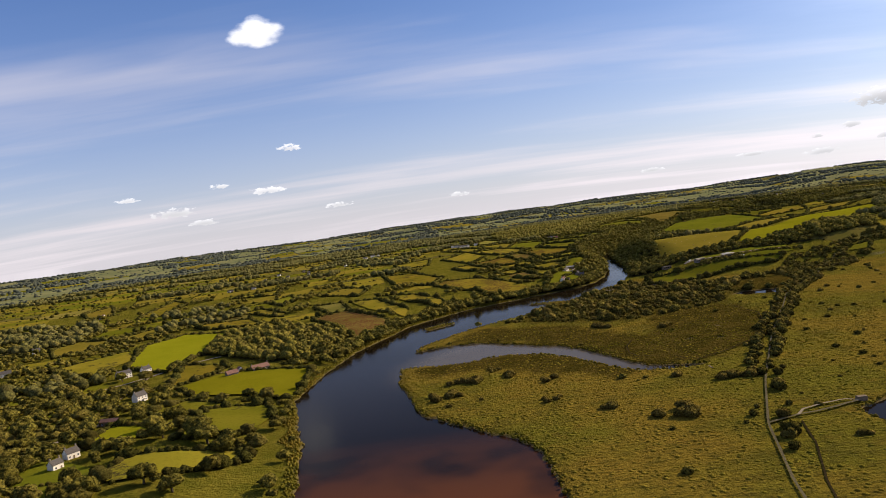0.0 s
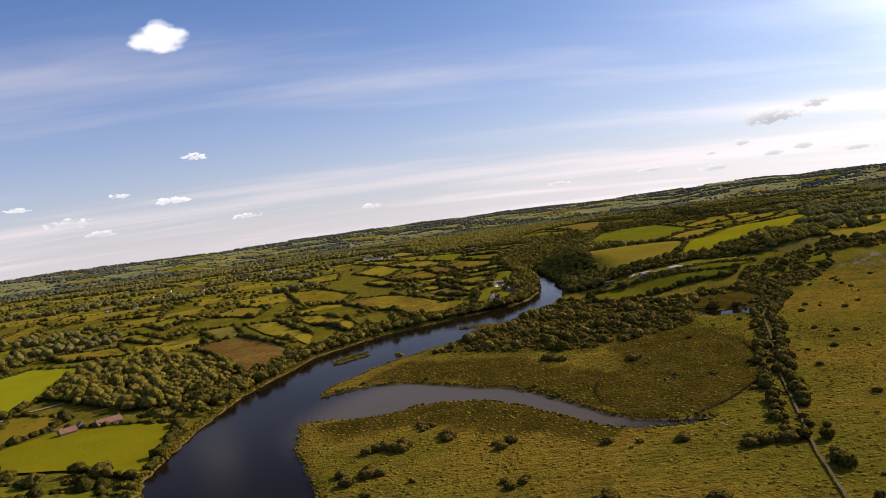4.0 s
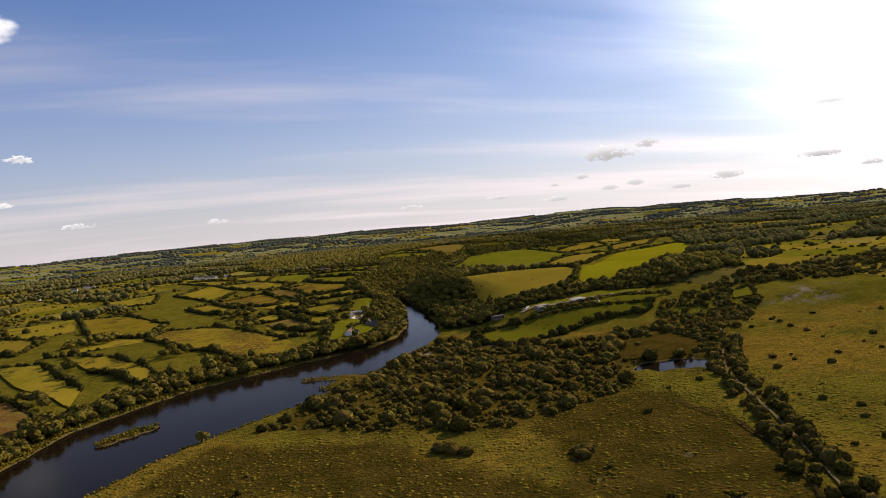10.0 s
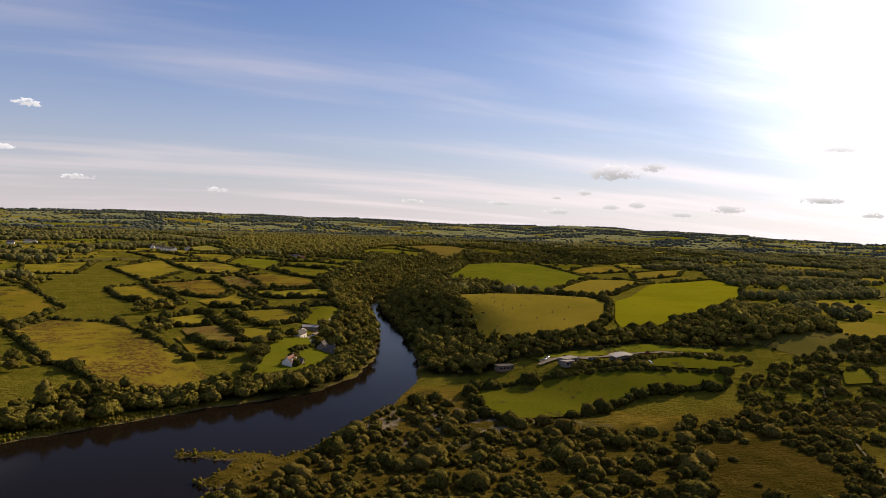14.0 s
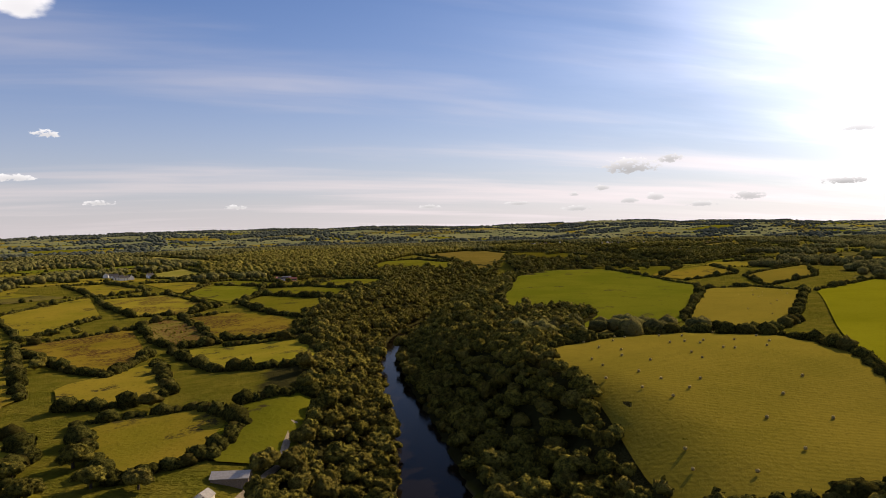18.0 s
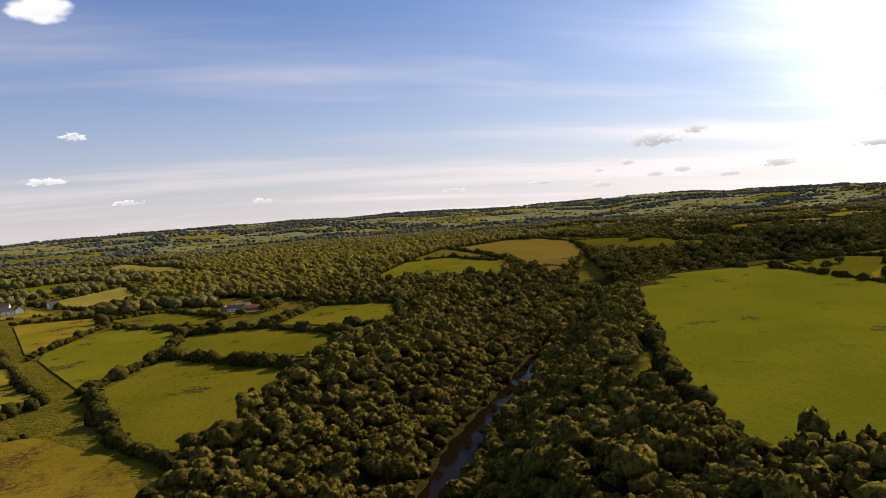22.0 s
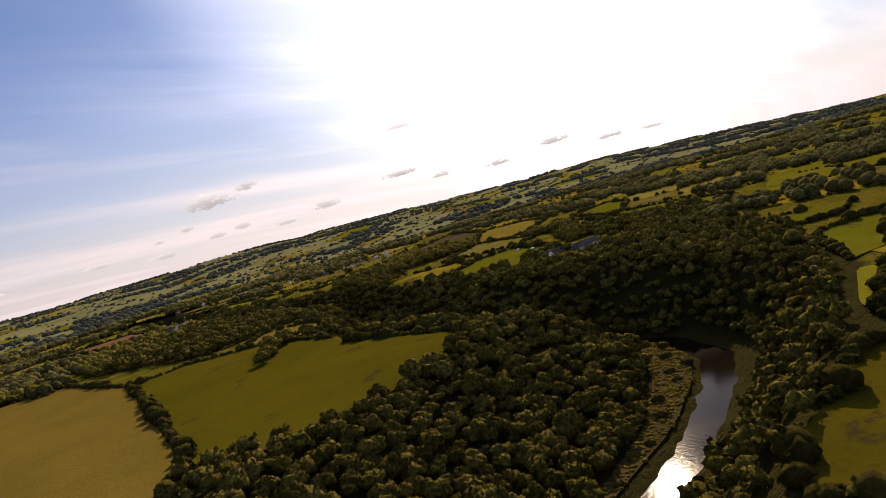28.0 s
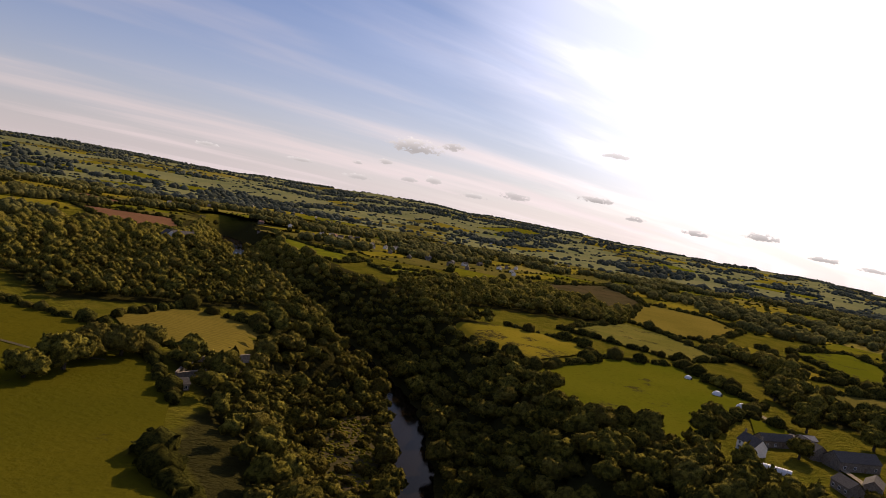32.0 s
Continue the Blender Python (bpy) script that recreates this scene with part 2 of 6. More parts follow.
def ripple(px, py, size, seed):
    """Soft uneven swell between -1 and 1."""
    k, a = 2 * np.pi / size, seed * 1.7
    return (np.sin(k * (px * 0.8 + py * 0.6) + a) * np.cos(k * (px * -0.53 + py * 0.85) * 0.83 + 2 * a) + 0.5 * np.sin(k * (px * 1.9 - py * 1.3) + 3 * a)) / 1.5


def water_edge(px, py):
    """Distance from open water; negative in it."""
    d = np.minimum(away(px, py, RIVER), away(px, py, RIVER_UP))
    for line in [CREEK, POND, POND_EAST] + POOLS:
        d = np.minimum(d, away(px, py, line))
    d = d + 0.5 * ripple(px, py, 9, 3) + 0.25 * ripple(px, py, 3.7, 5)
    for line in ISLES:
        d = np.maximum(d, -away(px, py, line) + 0.8 * ripple(px, py, 5, 2) + 0.6 * ripple(px, py, 2.6, 7))
    return d


def upland(px, py):
    top, total = 0, 0
    for x, y, z in HEIGHTS + HEIGHTS_EAST:
        w = 1 / ((px - x) ** 2 + (py - y) ** 2 + 400) ** 1.5
        top, total = top + w * z, total + w
    near = top / total
    r = np.hypot(px - 250, py - 450)
    # a long valley, and beyond it the ridge that makes the skyline, by its bearing
    bearing = np.degrees(np.arctan2(px - 160, py - 480))
    ridge = np.interp(bearing, [-60, -13, 0, 20, 28, 38, 46, 54, 59, 66, 75, 83, 100], [20, 22, 29, 26, 26, 29, 22, 12, 16, 0, -16, -28, -36])
    far = 10 - 6 * smooth((r - 620) / 380) + (ridge - 4) * smooth((r - 900) / 950)
    far = far + (3.5 * ripple(px, py, 760, 1) + 2.2 * ripple(px, py, 310, 4)) * smooth((r - 600) / 500)
    far = far + 8 * np.exp(-(((px - 1100) / 150) ** 2 + ((py - 2090) / 120) ** 2)) + 4 * np.exp(-(((px - 1780) / 130) ** 2 + ((py - 1560) / 120) ** 2))
    far = far - 0.00006 * np.maximum(r - 2150, 0) ** 2
    return near + (far - near) * smooth((r - 420) / 350)


def land(px, py):
    """Height of the ground; the water lies at 0."""
    px, py = np.asarray(px, float), np.asarray(py, float)
    w = water_edge(px, py)
    low = np.minimum(np.minimum(away(px, py, RIVER), away(px, py, RIVER_UP)) - 2, from_ring(px, py, MARSH))
    low = np.minimum(np.minimum(low, from_ring(px, py, STRIP)), from_ring(px, py, STRIP_UP))
    # the wooded side inside the loop climbs gently, the other side of the gorge is steep
    inner = (py > np.interp(px, [121, 160, 222, 264, 321], [514, 577, 640, 645, 669])) & (px < 316)
    rise = smooth(low / (26 - 11 * smooth((py - 372) / 46) + np.where(inner, 26 * smooth((py - 560) / 70) * smooth((316 - px) / 40), 0)))
    return np.clip(w * 0.6, -1.2, 0.55) + 0.12 * ripple(px, py, 14, 6) * np.clip(w, 0, 1) + np.maximum(upland(px, py) - 0.5, np.where(np.hypot(px - 250, py - 450) > 700, -500, 0)) * rise

# ---------------------------------------------------------------- materials
def material(name, rough=0.9, spec=0.15):
    m = bpy.data.materials.new(name)
    m.use_nodes = True
    n = Nodes(m.node_tree)
    b = n.add("ShaderNodeBsdfPrincipled")
    b.inputs["Roughness"].default_value, b.inputs["Specular IOR Level"].default_value = rough, spec
    n.add("ShaderNodeOutputMaterial", b.outputs[0])
    return m, n, b


def bumped(n, b, height, strength, distance):
    k = n.add("ShaderNodeBump")
    k.inputs["Strength"].default_value, k.inputs["Distance"].default_value = strength, distance
    n.link(height, k, "Height")
    n.link(k.outputs[0], b, "Normal")


def turf(name, dry, lush, dark, patch=0.0, patch_colour=(0.05, 0.04, 0.015), tracks=0.0, big=0.05):
    """Grassland: two greens in broad drifts, fine tufts, and rush or bare patches."""
    m, n, b = material(name, 1.0, 0.0)
    p = n.add("ShaderNodeNewGeometry").outputs["Position"]
    rnd = n.add("ShaderNodeObjectInfo").outputs["Random"]
    broad = n.ramp(n.noise(p, big, 4.0, 0.6).outputs["Fac"], 0.35, 0.68)
    c = n.mix(broad, dry, lush)
    fine = n.noise(p, 1.3, 5.0, 0.65).outputs["Fac"]
    c = n.mix(n.math("MULTIPLY", n.ramp(fine, 0.5, 0.72), 0.5), c, dark)
    if patch:
        where = n.ramp(n.noise(p, 0.11, 5.0, 0.62).outputs["Fac"], 0.62 - patch, 0.66 - patch * 0.6)
        tuft = n.ramp(n.noise(p, 1.1, 3.0, 0.7).outputs["Fac"], 0.36, 0.6)
        c = n.mix(n.math("MULTIPLY", where, tuft), c, patch_colour)
    if tracks:
        w = n.add("ShaderNodeTexWave")
        w.wave_type, w.bands_direction = "BANDS", "DIAGONAL"
        w.inputs["Scale"].default_value, w.inputs["Distortion"].default_value, w.inputs["Detail"].default_value = 0.45, 2.5, 2.0
        n.link(p, w, "Vector")
        c = n.mix(n.math("MULTIPLY", w.outputs["Fac"], tracks), c, dark)
    hs = n.add("ShaderNodeHueSaturation")
    hs.inputs["Value"].default_value = 1.0
    n.link(n.math("ADD", 0.86, n.math("MULTIPLY", rnd, 0.28)), hs, "Value")
    n.link(n.math("ADD", 0.492, n.math("MULTIPLY", rnd, 0.016)), hs, "Hue")
    n.link(c, hs, "Color")
    n.link(hs.outputs[0], b, "Base Color")
    bumped(n, b, fine, 0.5, 0.25)
    return m


def leaves(name, lit, dim, warm, rnd_island=True, scale=1.6):
    """Foliage: clumps of leaves by fine relief and painted lit and dim tones, each crown a shade of its own."""
    m, n, b = material(name, 1.0, 0.0)
    p = n.add("ShaderNodeNewGeometry")
    rnd = p.outputs["Random Per Island"] if rnd_island else n.add("ShaderNodeObjectInfo").outputs["Random"]
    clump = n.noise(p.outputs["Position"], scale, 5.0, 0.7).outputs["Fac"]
    # shade between leaf clumps is put into the colour, placed by noise
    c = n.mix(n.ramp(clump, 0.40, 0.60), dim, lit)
    c = n.mix(n.math("MULTIPLY", n.ramp(rnd, 0.45, 1.0), 0.45), c, warm)
    hs = n.add("ShaderNodeHueSaturation")
    n.link(n.math("ADD", 0.7, n.math("MULTIPLY", n.math("FRACT", n.math("MULTIPLY", rnd, 7.31)), 0.6)), hs, "Value")
    n.link(c, hs, "Color")
    n.link(hs.outputs[0], b, "Base Color")
    bumped(n, b, n.noise(p.outputs["Position"], scale * 2.0, 5.0, 0.75).outputs["Fac"], 1.0, 0.9)
    return m


def tussocks():
    """Sedge and reed: green drifts and rusty ones, each tuft a shade of its own."""
    m, n, b = material("sedge_tussock", 1.0, 0.0)
    g = n.add("ShaderNodeNewGeometry")
    p, rnd = g.outputs["Position"], g.outputs["Random Per Island"]
    c = n.mix(n.ramp(n.noise(p, 0.022, 5.0, 0.6).outputs["Fac"], 0.42, 0.60), (0.212, 0.150, 0.020), (0.160, 0.140, 0.016))
    c = n.mix(n.math("MULTIPLY", n.ramp(n.noise(p, 2.6, 4.0, 0.7).outputs["Fac"], 0.42, 0.62), 0.55), c, (0.098, 0.078, 0.011))
    hs = n.add("ShaderNodeHueSaturation")
    n.link(n.math("ADD", 0.78, n.math("MULTIPLY", rnd, 0.44)), hs, "Value")
    n.link(c, hs, "Color")
    n.link(hs.outputs[0], b, "Base Color")
    bumped(n, b, n.noise(p, 5.0, 4.0, 0.7).outputs["Fac"], 0.8, 0.4)
    return m


def plain(name, colour, rough=0.9, spec=0.03, vary=0.25, scale=2.0, metal=0.0, bump=0.3):
    m, n, b = material(name, rough, spec)
    p = n.add("ShaderNodeNewGeometry").outputs["Position"]
    f = n.noise(p, scale, 5.0, 0.65).outputs["Fac"]
    dark = tuple(v * (1 - vary) for v in colour)
    light = tuple(min(v * (1 + vary), 0.95) for v in colour)
    n.link(n.mix(n.ramp(f, 0.3, 0.7), dark, light), b, "Base Color")
    b.inputs["Metallic"].default_value = metal
    bumped(n, b, n.noise(p, scale * 4, 3.0).outputs["Fac"], bump, 0.02)
    return m


MEADOW = turf("meadow_grass", (0.232, 0.170, 0.018), (0.165, 0.140, 0.012), (0.088, 0.072, 0.010), patch=0.07)
GRASS = turf("pasture_grass", (0.158, 0.144, 0.012), (0.118, 0.120, 0.008), (0.066, 0.064, 0.007), patch=0.04)
BRIGHT = turf("young_grass", (0.122, 0.118, 0.009), (0.098, 0.104, 0.007), (0.062, 0.064, 0.006), patch=0.02)
RUSHY = turf("rushy_pasture", (0.230, 0.168, 0.018), (0.160, 0.132, 0.012), (0.082, 0.062, 0.010), patch=0.17, patch_colour=(0.088, 0.050, 0.016))
RUSHBROWN = turf("rush_grown_pasture", (0.190, 0.138, 0.032), (0.130, 0.104, 0.018), (0.072, 0.054, 0.014), patch=0.22, patch_colour=(0.120, 0.058, 0.020))
PARK = turf("park_grass", (0.100, 0.086, 0.007), (0.080, 0.074, 0.006), (0.054, 0.050, 0.005), patch=0.02)
LIME = turf("lime_grass", (0.188, 0.176, 0.008), (0.162, 0.156, 0.006), (0.120, 0.118, 0.006))
STUBBLE = turf("hay_stubble", (0.200, 0.142, 0.018), (0.158, 0.120, 0.014), (0.104, 0.078, 0.011), tracks=0.35)
PALE = turf("pale_grass", (0.255, 0.200, 0.045), (0.180, 0.160, 0.024), (0.105, 0.090, 0.018))
TAN = turf("dry_grass", (0.200, 0.146, 0.026), (0.160, 0.122, 0.020), (0.100, 0.078, 0.014), tracks=0.4)
ROUGH = turf("rough_grass", (0.165, 0.135, 0.030), (0.115, 0.106, 0.020), (0.060, 0.055, 0.013), patch=0.08, patch_colour=(0.046, 0.042, 0.014))
# greyed and lightened: distance haze is painted into this grass colour
HAZED_UPLAND = turf("hazed_upland_grass", (0.190, 0.178, 0.076), (0.140, 0.144, 0.060), (0.092, 0.098, 0.048), big=0.012)
TILLED = turf("tilled_soil", (0.240, 0.120, 0.060), (0.200, 0.100, 0.050), (0.130, 0.075, 0.038), tracks=0.5)
HEATH = turf("brown_heath", (0.085, 0.062, 0.028), (0.065, 0.055, 0.022), (0.040, 0.034, 0.014), patch=0.1)
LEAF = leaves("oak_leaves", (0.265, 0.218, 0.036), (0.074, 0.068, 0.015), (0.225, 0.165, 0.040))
# far foliage, its colours paled and blued to carry distance haze
HAZED_WOOD = leaves("hazed_wood_leaves", (0.104, 0.114, 0.078), (0.068, 0.077, 0.055), (0.112, 0.112, 0.072), scale=0.5)
# oak leaf colours with less contrast and more blue, haze put into them
HAZED_LEAF = leaves("hazed_valley_leaves", (0.190, 0.170, 0.046), (0.082, 0.078, 0.026), (0.205, 0.160, 0.048), scale=1.0)
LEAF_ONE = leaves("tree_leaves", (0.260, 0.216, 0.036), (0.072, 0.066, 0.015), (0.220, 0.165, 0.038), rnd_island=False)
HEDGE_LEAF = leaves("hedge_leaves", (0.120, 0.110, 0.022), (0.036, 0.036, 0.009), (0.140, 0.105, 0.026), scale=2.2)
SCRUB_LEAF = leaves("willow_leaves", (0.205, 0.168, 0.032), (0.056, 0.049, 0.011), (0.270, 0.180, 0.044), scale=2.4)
SEDGE = tussocks()
BARK = plain("bark", (0.085, 0.065, 0.045), vary=0.4, scale=6)
WHITEWASH = plain("whitewash", (0.80, 0.74, 0.63), vary=0.08, scale=3)
STONE = plain("grey_stone", (0.22, 0.18, 0.135), vary=0.3, scale=5, bump=0.6)
SLATE = plain("slate_roof", (0.105, 0.092, 0.080), rough=0.8, vary=0.25, scale=6)
TILE = plain("brown_tile_roof", (0.24, 0.13, 0.095), vary=0.25, scale=6)
RUST = plain("red_tin_roof", (0.27, 0.10, 0.07), rough=0.6, vary=0.3, scale=3)
TIN = plain("pale_tin_roof", (0.34, 0.31, 0.27), rough=0.7, vary=0.15, scale=3)
PALE_ROOF = plain("pale_felt_roof", (0.30, 0.26, 0.21), rough=0.8, vary=0.2, scale=3)
TIMBER = plain("weathered_timber", (0.20, 0.15, 0.10), vary=0.35, scale=8)
DARK_GLASS = plain("window_glass", (0.03, 0.035, 0.04), rough=0.1, spec=0.6, vary=0.1)
PLASTIC = plain("white_plastic", (0.74, 0.73, 0.70), rough=0.5, vary=0.06)
TRACK = plain("trodden_track", (0.095, 0.078, 0.038), vary=0.35, scale=3, bump=0.5)
GRAVEL = plain("pale_gravel", (0.25, 0.20, 0.13), vary=0.25, scale=4, bump=0.5)
MUD = plain("river_mud", (0.19, 0.15, 0.085), vary=0.3, scale=2)
STRAW = plain("baled_straw", (0.38, 0.28, 0.10), vary=0.3, scale=14, bump=0.8)
ROCK = plain("slate_rock", (0.15, 0.13, 0.115), vary=0.4, scale=1.2, bump=1.0)
CAR_RED = plain("red_car_paint", (0.35, 0.04, 0.03), rough=0.3, spec=0.5, vary=0.05)
CAR_WHITE = plain("white_car_paint", (0.75, 0.75, 0.75), rough=0.3, spec=0.5, vary=0.05)
CAR_BLUE = plain("blue_car_paint", (0.05, 0.09, 0.2), rough=0.3, spec=0.5, vary=0.05)
RUBBER = plain("tyre_rubber", (0.03, 0.03, 0.03), vary=0.1)


def water_material():
    m, n, b = material("peaty_river_water", 0.06, 0.5)
    p = n.add("ShaderNodeNewGeometry").outputs["Position"]
    shallow = n.add("ShaderNodeMapRange", n.add("ShaderNodeSeparateXYZ", p).outputs[1], 142.0, 96.0, 0.0, 1.0).outputs[0]
    # the creek is shallow over pale silt
    off = n.add("ShaderNodeVectorMath", n.vec("MULTIPLY", n.vec("SUBTRACT", p, (24.0, 200.0, 0.0)), (0.026, 0.025, 0.0)))
    off.operation = "LENGTH"
    creek = n.math("MULTIPLY", n.math("SUBTRACT", 1.0, n.ramp(off.outputs["Value"], 0.75, 1.15)), 0.55)
    east = n.add("ShaderNodeMapRange", n.add("ShaderNodeSeparateXYZ", p).outputs[0], 55.0, 40.0, 0.0, 1.0).outputs[0]
    silt = n.math("MULTIPLY", n.math("MULTIPLY", shallow, east), n.ramp(n.noise(p, 0.035, 3.0).outputs["Fac"], 0.30, 0.55))
    body = n.mix(silt, (0.010, 0.007, 0.004), (0.120, 0.040, 0.011))
    n.link(n.mix(creek, body, (0.130, 0.105, 0.070)), b, "Base Color")
    b.inputs["IOR"].default_value = 1.07
    still = n.ramp(n.noise(p, 0.03, 2.0).outputs["Fac"], 0.35, 0.7)
    n.link(n.math("ADD", 0.05, n.math("MULTIPLY", still, 0.10)), b, "Roughness")
    s = n.add("ShaderNodeMapping", p, (0, 0, 0), (0, 0, 0.4), (1.0, 1.0, 1.0)).outputs[0]
    bumped(n, b, n.noise(s, 1.6, 3.0, 0.6).outputs["Fac"], 0.12, 0.12)
    return m


WATER = water_material()


def ground_material():
    """Rough pasture on the farmland, reed and sedge on the flood plain, mud along the water."""
    m, n, b = material("marsh_and_meadow", 1.0, 0.0)
    p = n.add("ShaderNodeNewGeometry").outputs["Position"]
    marsh, reed, bare, wood = (n.attribute(a) for a in ("marsh", "reed", "bare", "wood"))
    broad = n.noise(p, 0.022, 5.0, 0.6).outputs["Fac"]
    mid = n.noise(p, 0.16, 5.0, 0.65).outputs["Fac"]
    fine = n.noise(p, 1.2, 5.0, 0.7).outputs["Fac"]
    tuss = n.add("ShaderNodeMapping", p, (0, 0, 0), (0, 0, radians(-25)), (0.55, 1.5, 1.0)).outputs[0]
    blade = n.noise(tuss, 0.85, 4.0, 0.7).outputs["Fac"]
    farm = n.mix(n.ramp(mid, 0.38, 0.62), (0.160, 0.132, 0.016), (0.112, 0.104, 0.011))
    farm = n.mix(n.math("MULTIPLY", n.ramp(fine, 0.5, 0.75), 0.6), farm, (0.055, 0.050, 0.007))
    sedge = n.mix(n.ramp(broad, 0.42, 0.60), (0.205, 0.138, 0.019), (0.142, 0.122, 0.014))
    sedge = n.mix(n.math("MULTIPLY", n.ramp(mid, 0.52, 0.72), 0.55), sedge, (0.190, 0.112, 0.018))
    sedge = n.mix(n.math("MULTIPLY", n.ramp(n.noise(p, 0.06, 5.0, 0.65).outputs["Fac"], 0.50, 0.64), 0.6), sedge, (0.086, 0.078, 0.012))
    sedge = n.mix(n.math("MULTIPLY", n.ramp(blade, 0.44, 0.66), 0.75), sedge, (0.070, 0.056, 0.010))
    reeds = n.mix(n.ramp(mid, 0.4, 0.6), (0.080, 0.056, 0.010), (0.052, 0.040, 0.006))
    reeds = n.mix(n.math("MULTIPLY", n.ramp(fine, 0.5, 0.7), 0.4), reeds, (0.018, 0.015, 0.003))
    c = n.mix(marsh, farm, n.mix(reed, sedge, reeds))
    c = n.mix(n.math("MULTIPLY", bare, n.ramp(mid, 0.50, 0.60)), c, (0.22, 0.18, 0.12))
    up = n.add("ShaderNodeSeparateXYZ", p).outputs[2]
    mud = n.math("MULTIPLY", n.math("SUBTRACT", 1.0, n.ramp(n.math("ADD", up, n.math("MULTIPLY", n.math("SUBTRACT", mid, 0.5), 0.3)), 0.05, 0.34)), 0.85)
    c = n.mix(mud, c, (0.150, 0.115, 0.050))
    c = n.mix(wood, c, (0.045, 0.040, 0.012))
    n.link(c, b, "Base Color")
    bumped(n, b, n.math("ADD", blade, n.math("MULTIPLY", fine, 0.6)), 1.0, 1.0)
    return m


GROUND = ground_material()

# ---------------------------------------------------------------- mesh helpers
K = 0.325  # scale of the place: one metre of the real country


def raw(name, verts, tris, mat, parent=None, smooth_shade=True):
    """One mesh object from arrays of corners and triangles."""
    me = bpy.data.meshes.new(name)
    verts, tris = np.asarray(verts, np.float32), np.asarray(tris, np.int32)
    me.vertices.add(len(verts))
    me.vertices.foreach_set("co", verts.ravel())
    me.loops.add(tris.size)
    me.loops.foreach_set("vertex_index", tris.ravel())
    me.polygons.add(len(tris))
    me.polygons.foreach_set("loop_start", np.arange(len(tris), dtype=np.int32) * tris.shape[1])
    me.update(calc_edges=True)
    if smooth_shade:
        me.polygons.foreach_set("use_smooth", np.ones(len(tris), bool))
    me.materials.append(mat)
    ob = new(name, me)
    ob.parent = parent
    return ob


def part(name, bm, mat, parent=None, label="", smooth_shade=False):
    me = bpy.data.meshes.new(name)
    bm.to_mesh(me)
    bm.free()
    if smooth_shade:
        me.polygons.foreach_set("use_smooth", np.ones(len(me.polygons), bool))
    me.materials.append(mat)
    ob = new(name, me)
    ob.parent = parent
    return tagged(ob, label) if label else ob


def box(bm, x, y, z, sx, sy, sz, m=None, bevel=0.0):
    """A block with its base middle at x, y, z."""
    got = bmesh.ops.create_cube(bm, size=1)["verts"]
    bmesh.ops.transform(bm, matrix=Matrix.Translation((x, y, z + sz / 2)) @ Matrix.Diagonal((sx, sy, sz, 1)), verts=got)
    if bevel:
        edges = {e for v in got for e in v.link_edges}
        got = [v for v in bmesh.ops.bevel(bm, geom=list(edges), offset=bevel, segments=1, affect="EDGES")["verts"]]
    if m is not None:
        bmesh.ops.transform(bm, matrix=m, verts=got)
    return bm


def ball(level):
    bm = bmesh.new()
    bmesh.ops.create_icosphere(bm, subdivisions=level, radius=1)
    v = np.array([tuple(a.co) for a in bm.verts])
    f = np.array([[a.index for a in t.verts] for t in bm.faces])
    bm.free()
    return v, f


def bumps(v, size, seed):
    return np.array([noise.noise(Vector(p) * size + Vector((seed * 13.7, seed * 3.1, seed * 7.9))) for p in v])


def crown_shape(level, seed, lobes=16, squat=0.86):
    """A tree crown: a union of leafy lobes with an uneven skin, 1 wide from the middle."""
    rng = np.random.default_rng(seed)
    v, f = ball(level)
    c = rng.normal(size=(lobes, 3))
    c /= np.linalg.norm(c, axis=1)[:, None]
    c[:, 2] = np.abs(c[:, 2]) * 0.9 - 0.25
    reach, size = rng.uniform(0.48, 0.74, lobes), rng.uniform(0.26, 0.44, lobes)
    along = v @ c.T * reach
    disc = along ** 2 - (np.linalg.norm(c, axis=1) ** 2 * reach ** 2 - size ** 2)
    r = np.where(disc > 0, along + np.sqrt(np.maximum(disc, 0)), 0.0).max(1)
    r = np.maximum(r, 0.45) * (1 + 0.20 * bumps(v, 3.1, seed) + 0.17 * bumps(v, 6.1, seed + 5))
    out = v * r[:, None]
    out[:, 2] = np.where(out[:, 2] < 0, out[:, 2] * 0.75, out[:, 2] * squat)
    return out, f


def bush_shape(level, seed):
    v, f = ball(level)
    r = 1 + 0.30 * bumps(v, 1.9, seed) + 0.22 * bumps(v, 4.7, seed + 2)
    out = v * r[:, None]
    out[:, 2] *= 0.8
    return out, f


def leafy(shape, seed, count=420, leaf=0.08):
    """A crown with sprays of leaves standing off its skin."""
    rng = np.random.default_rng(seed)
    v, f = shape
    pick = f[rng.integers(len(f), size=count)]
    w = rng.dirichlet((1, 1, 1), count)
    at = (v[pick] * w[:, :, None]).sum(1)
    a, b = rng.normal(size=(2, count, 3))
    a /= np.linalg.norm(a, axis=1)[:, None]
    b = np.cross(a, b)
    b /= np.linalg.norm(b, axis=1)[:, None]
    size = (rng.uniform(0.65, 1.4, count) * leaf)[:, None]
    at = at * rng.uniform(0.99, 1.07, count)[:, None]
    spray = np.stack([at - a * size, at + b * size * 0.7, at + a * size, at - b * size * 0.7], 1).reshape(-1, 3)
    k = len(v) + np.arange(count)[:, None] * 4
    return np.concatenate([v, spray]), np.concatenate([f, k + np.array([0, 1, 2]), k + np.array([0, 2, 3])])


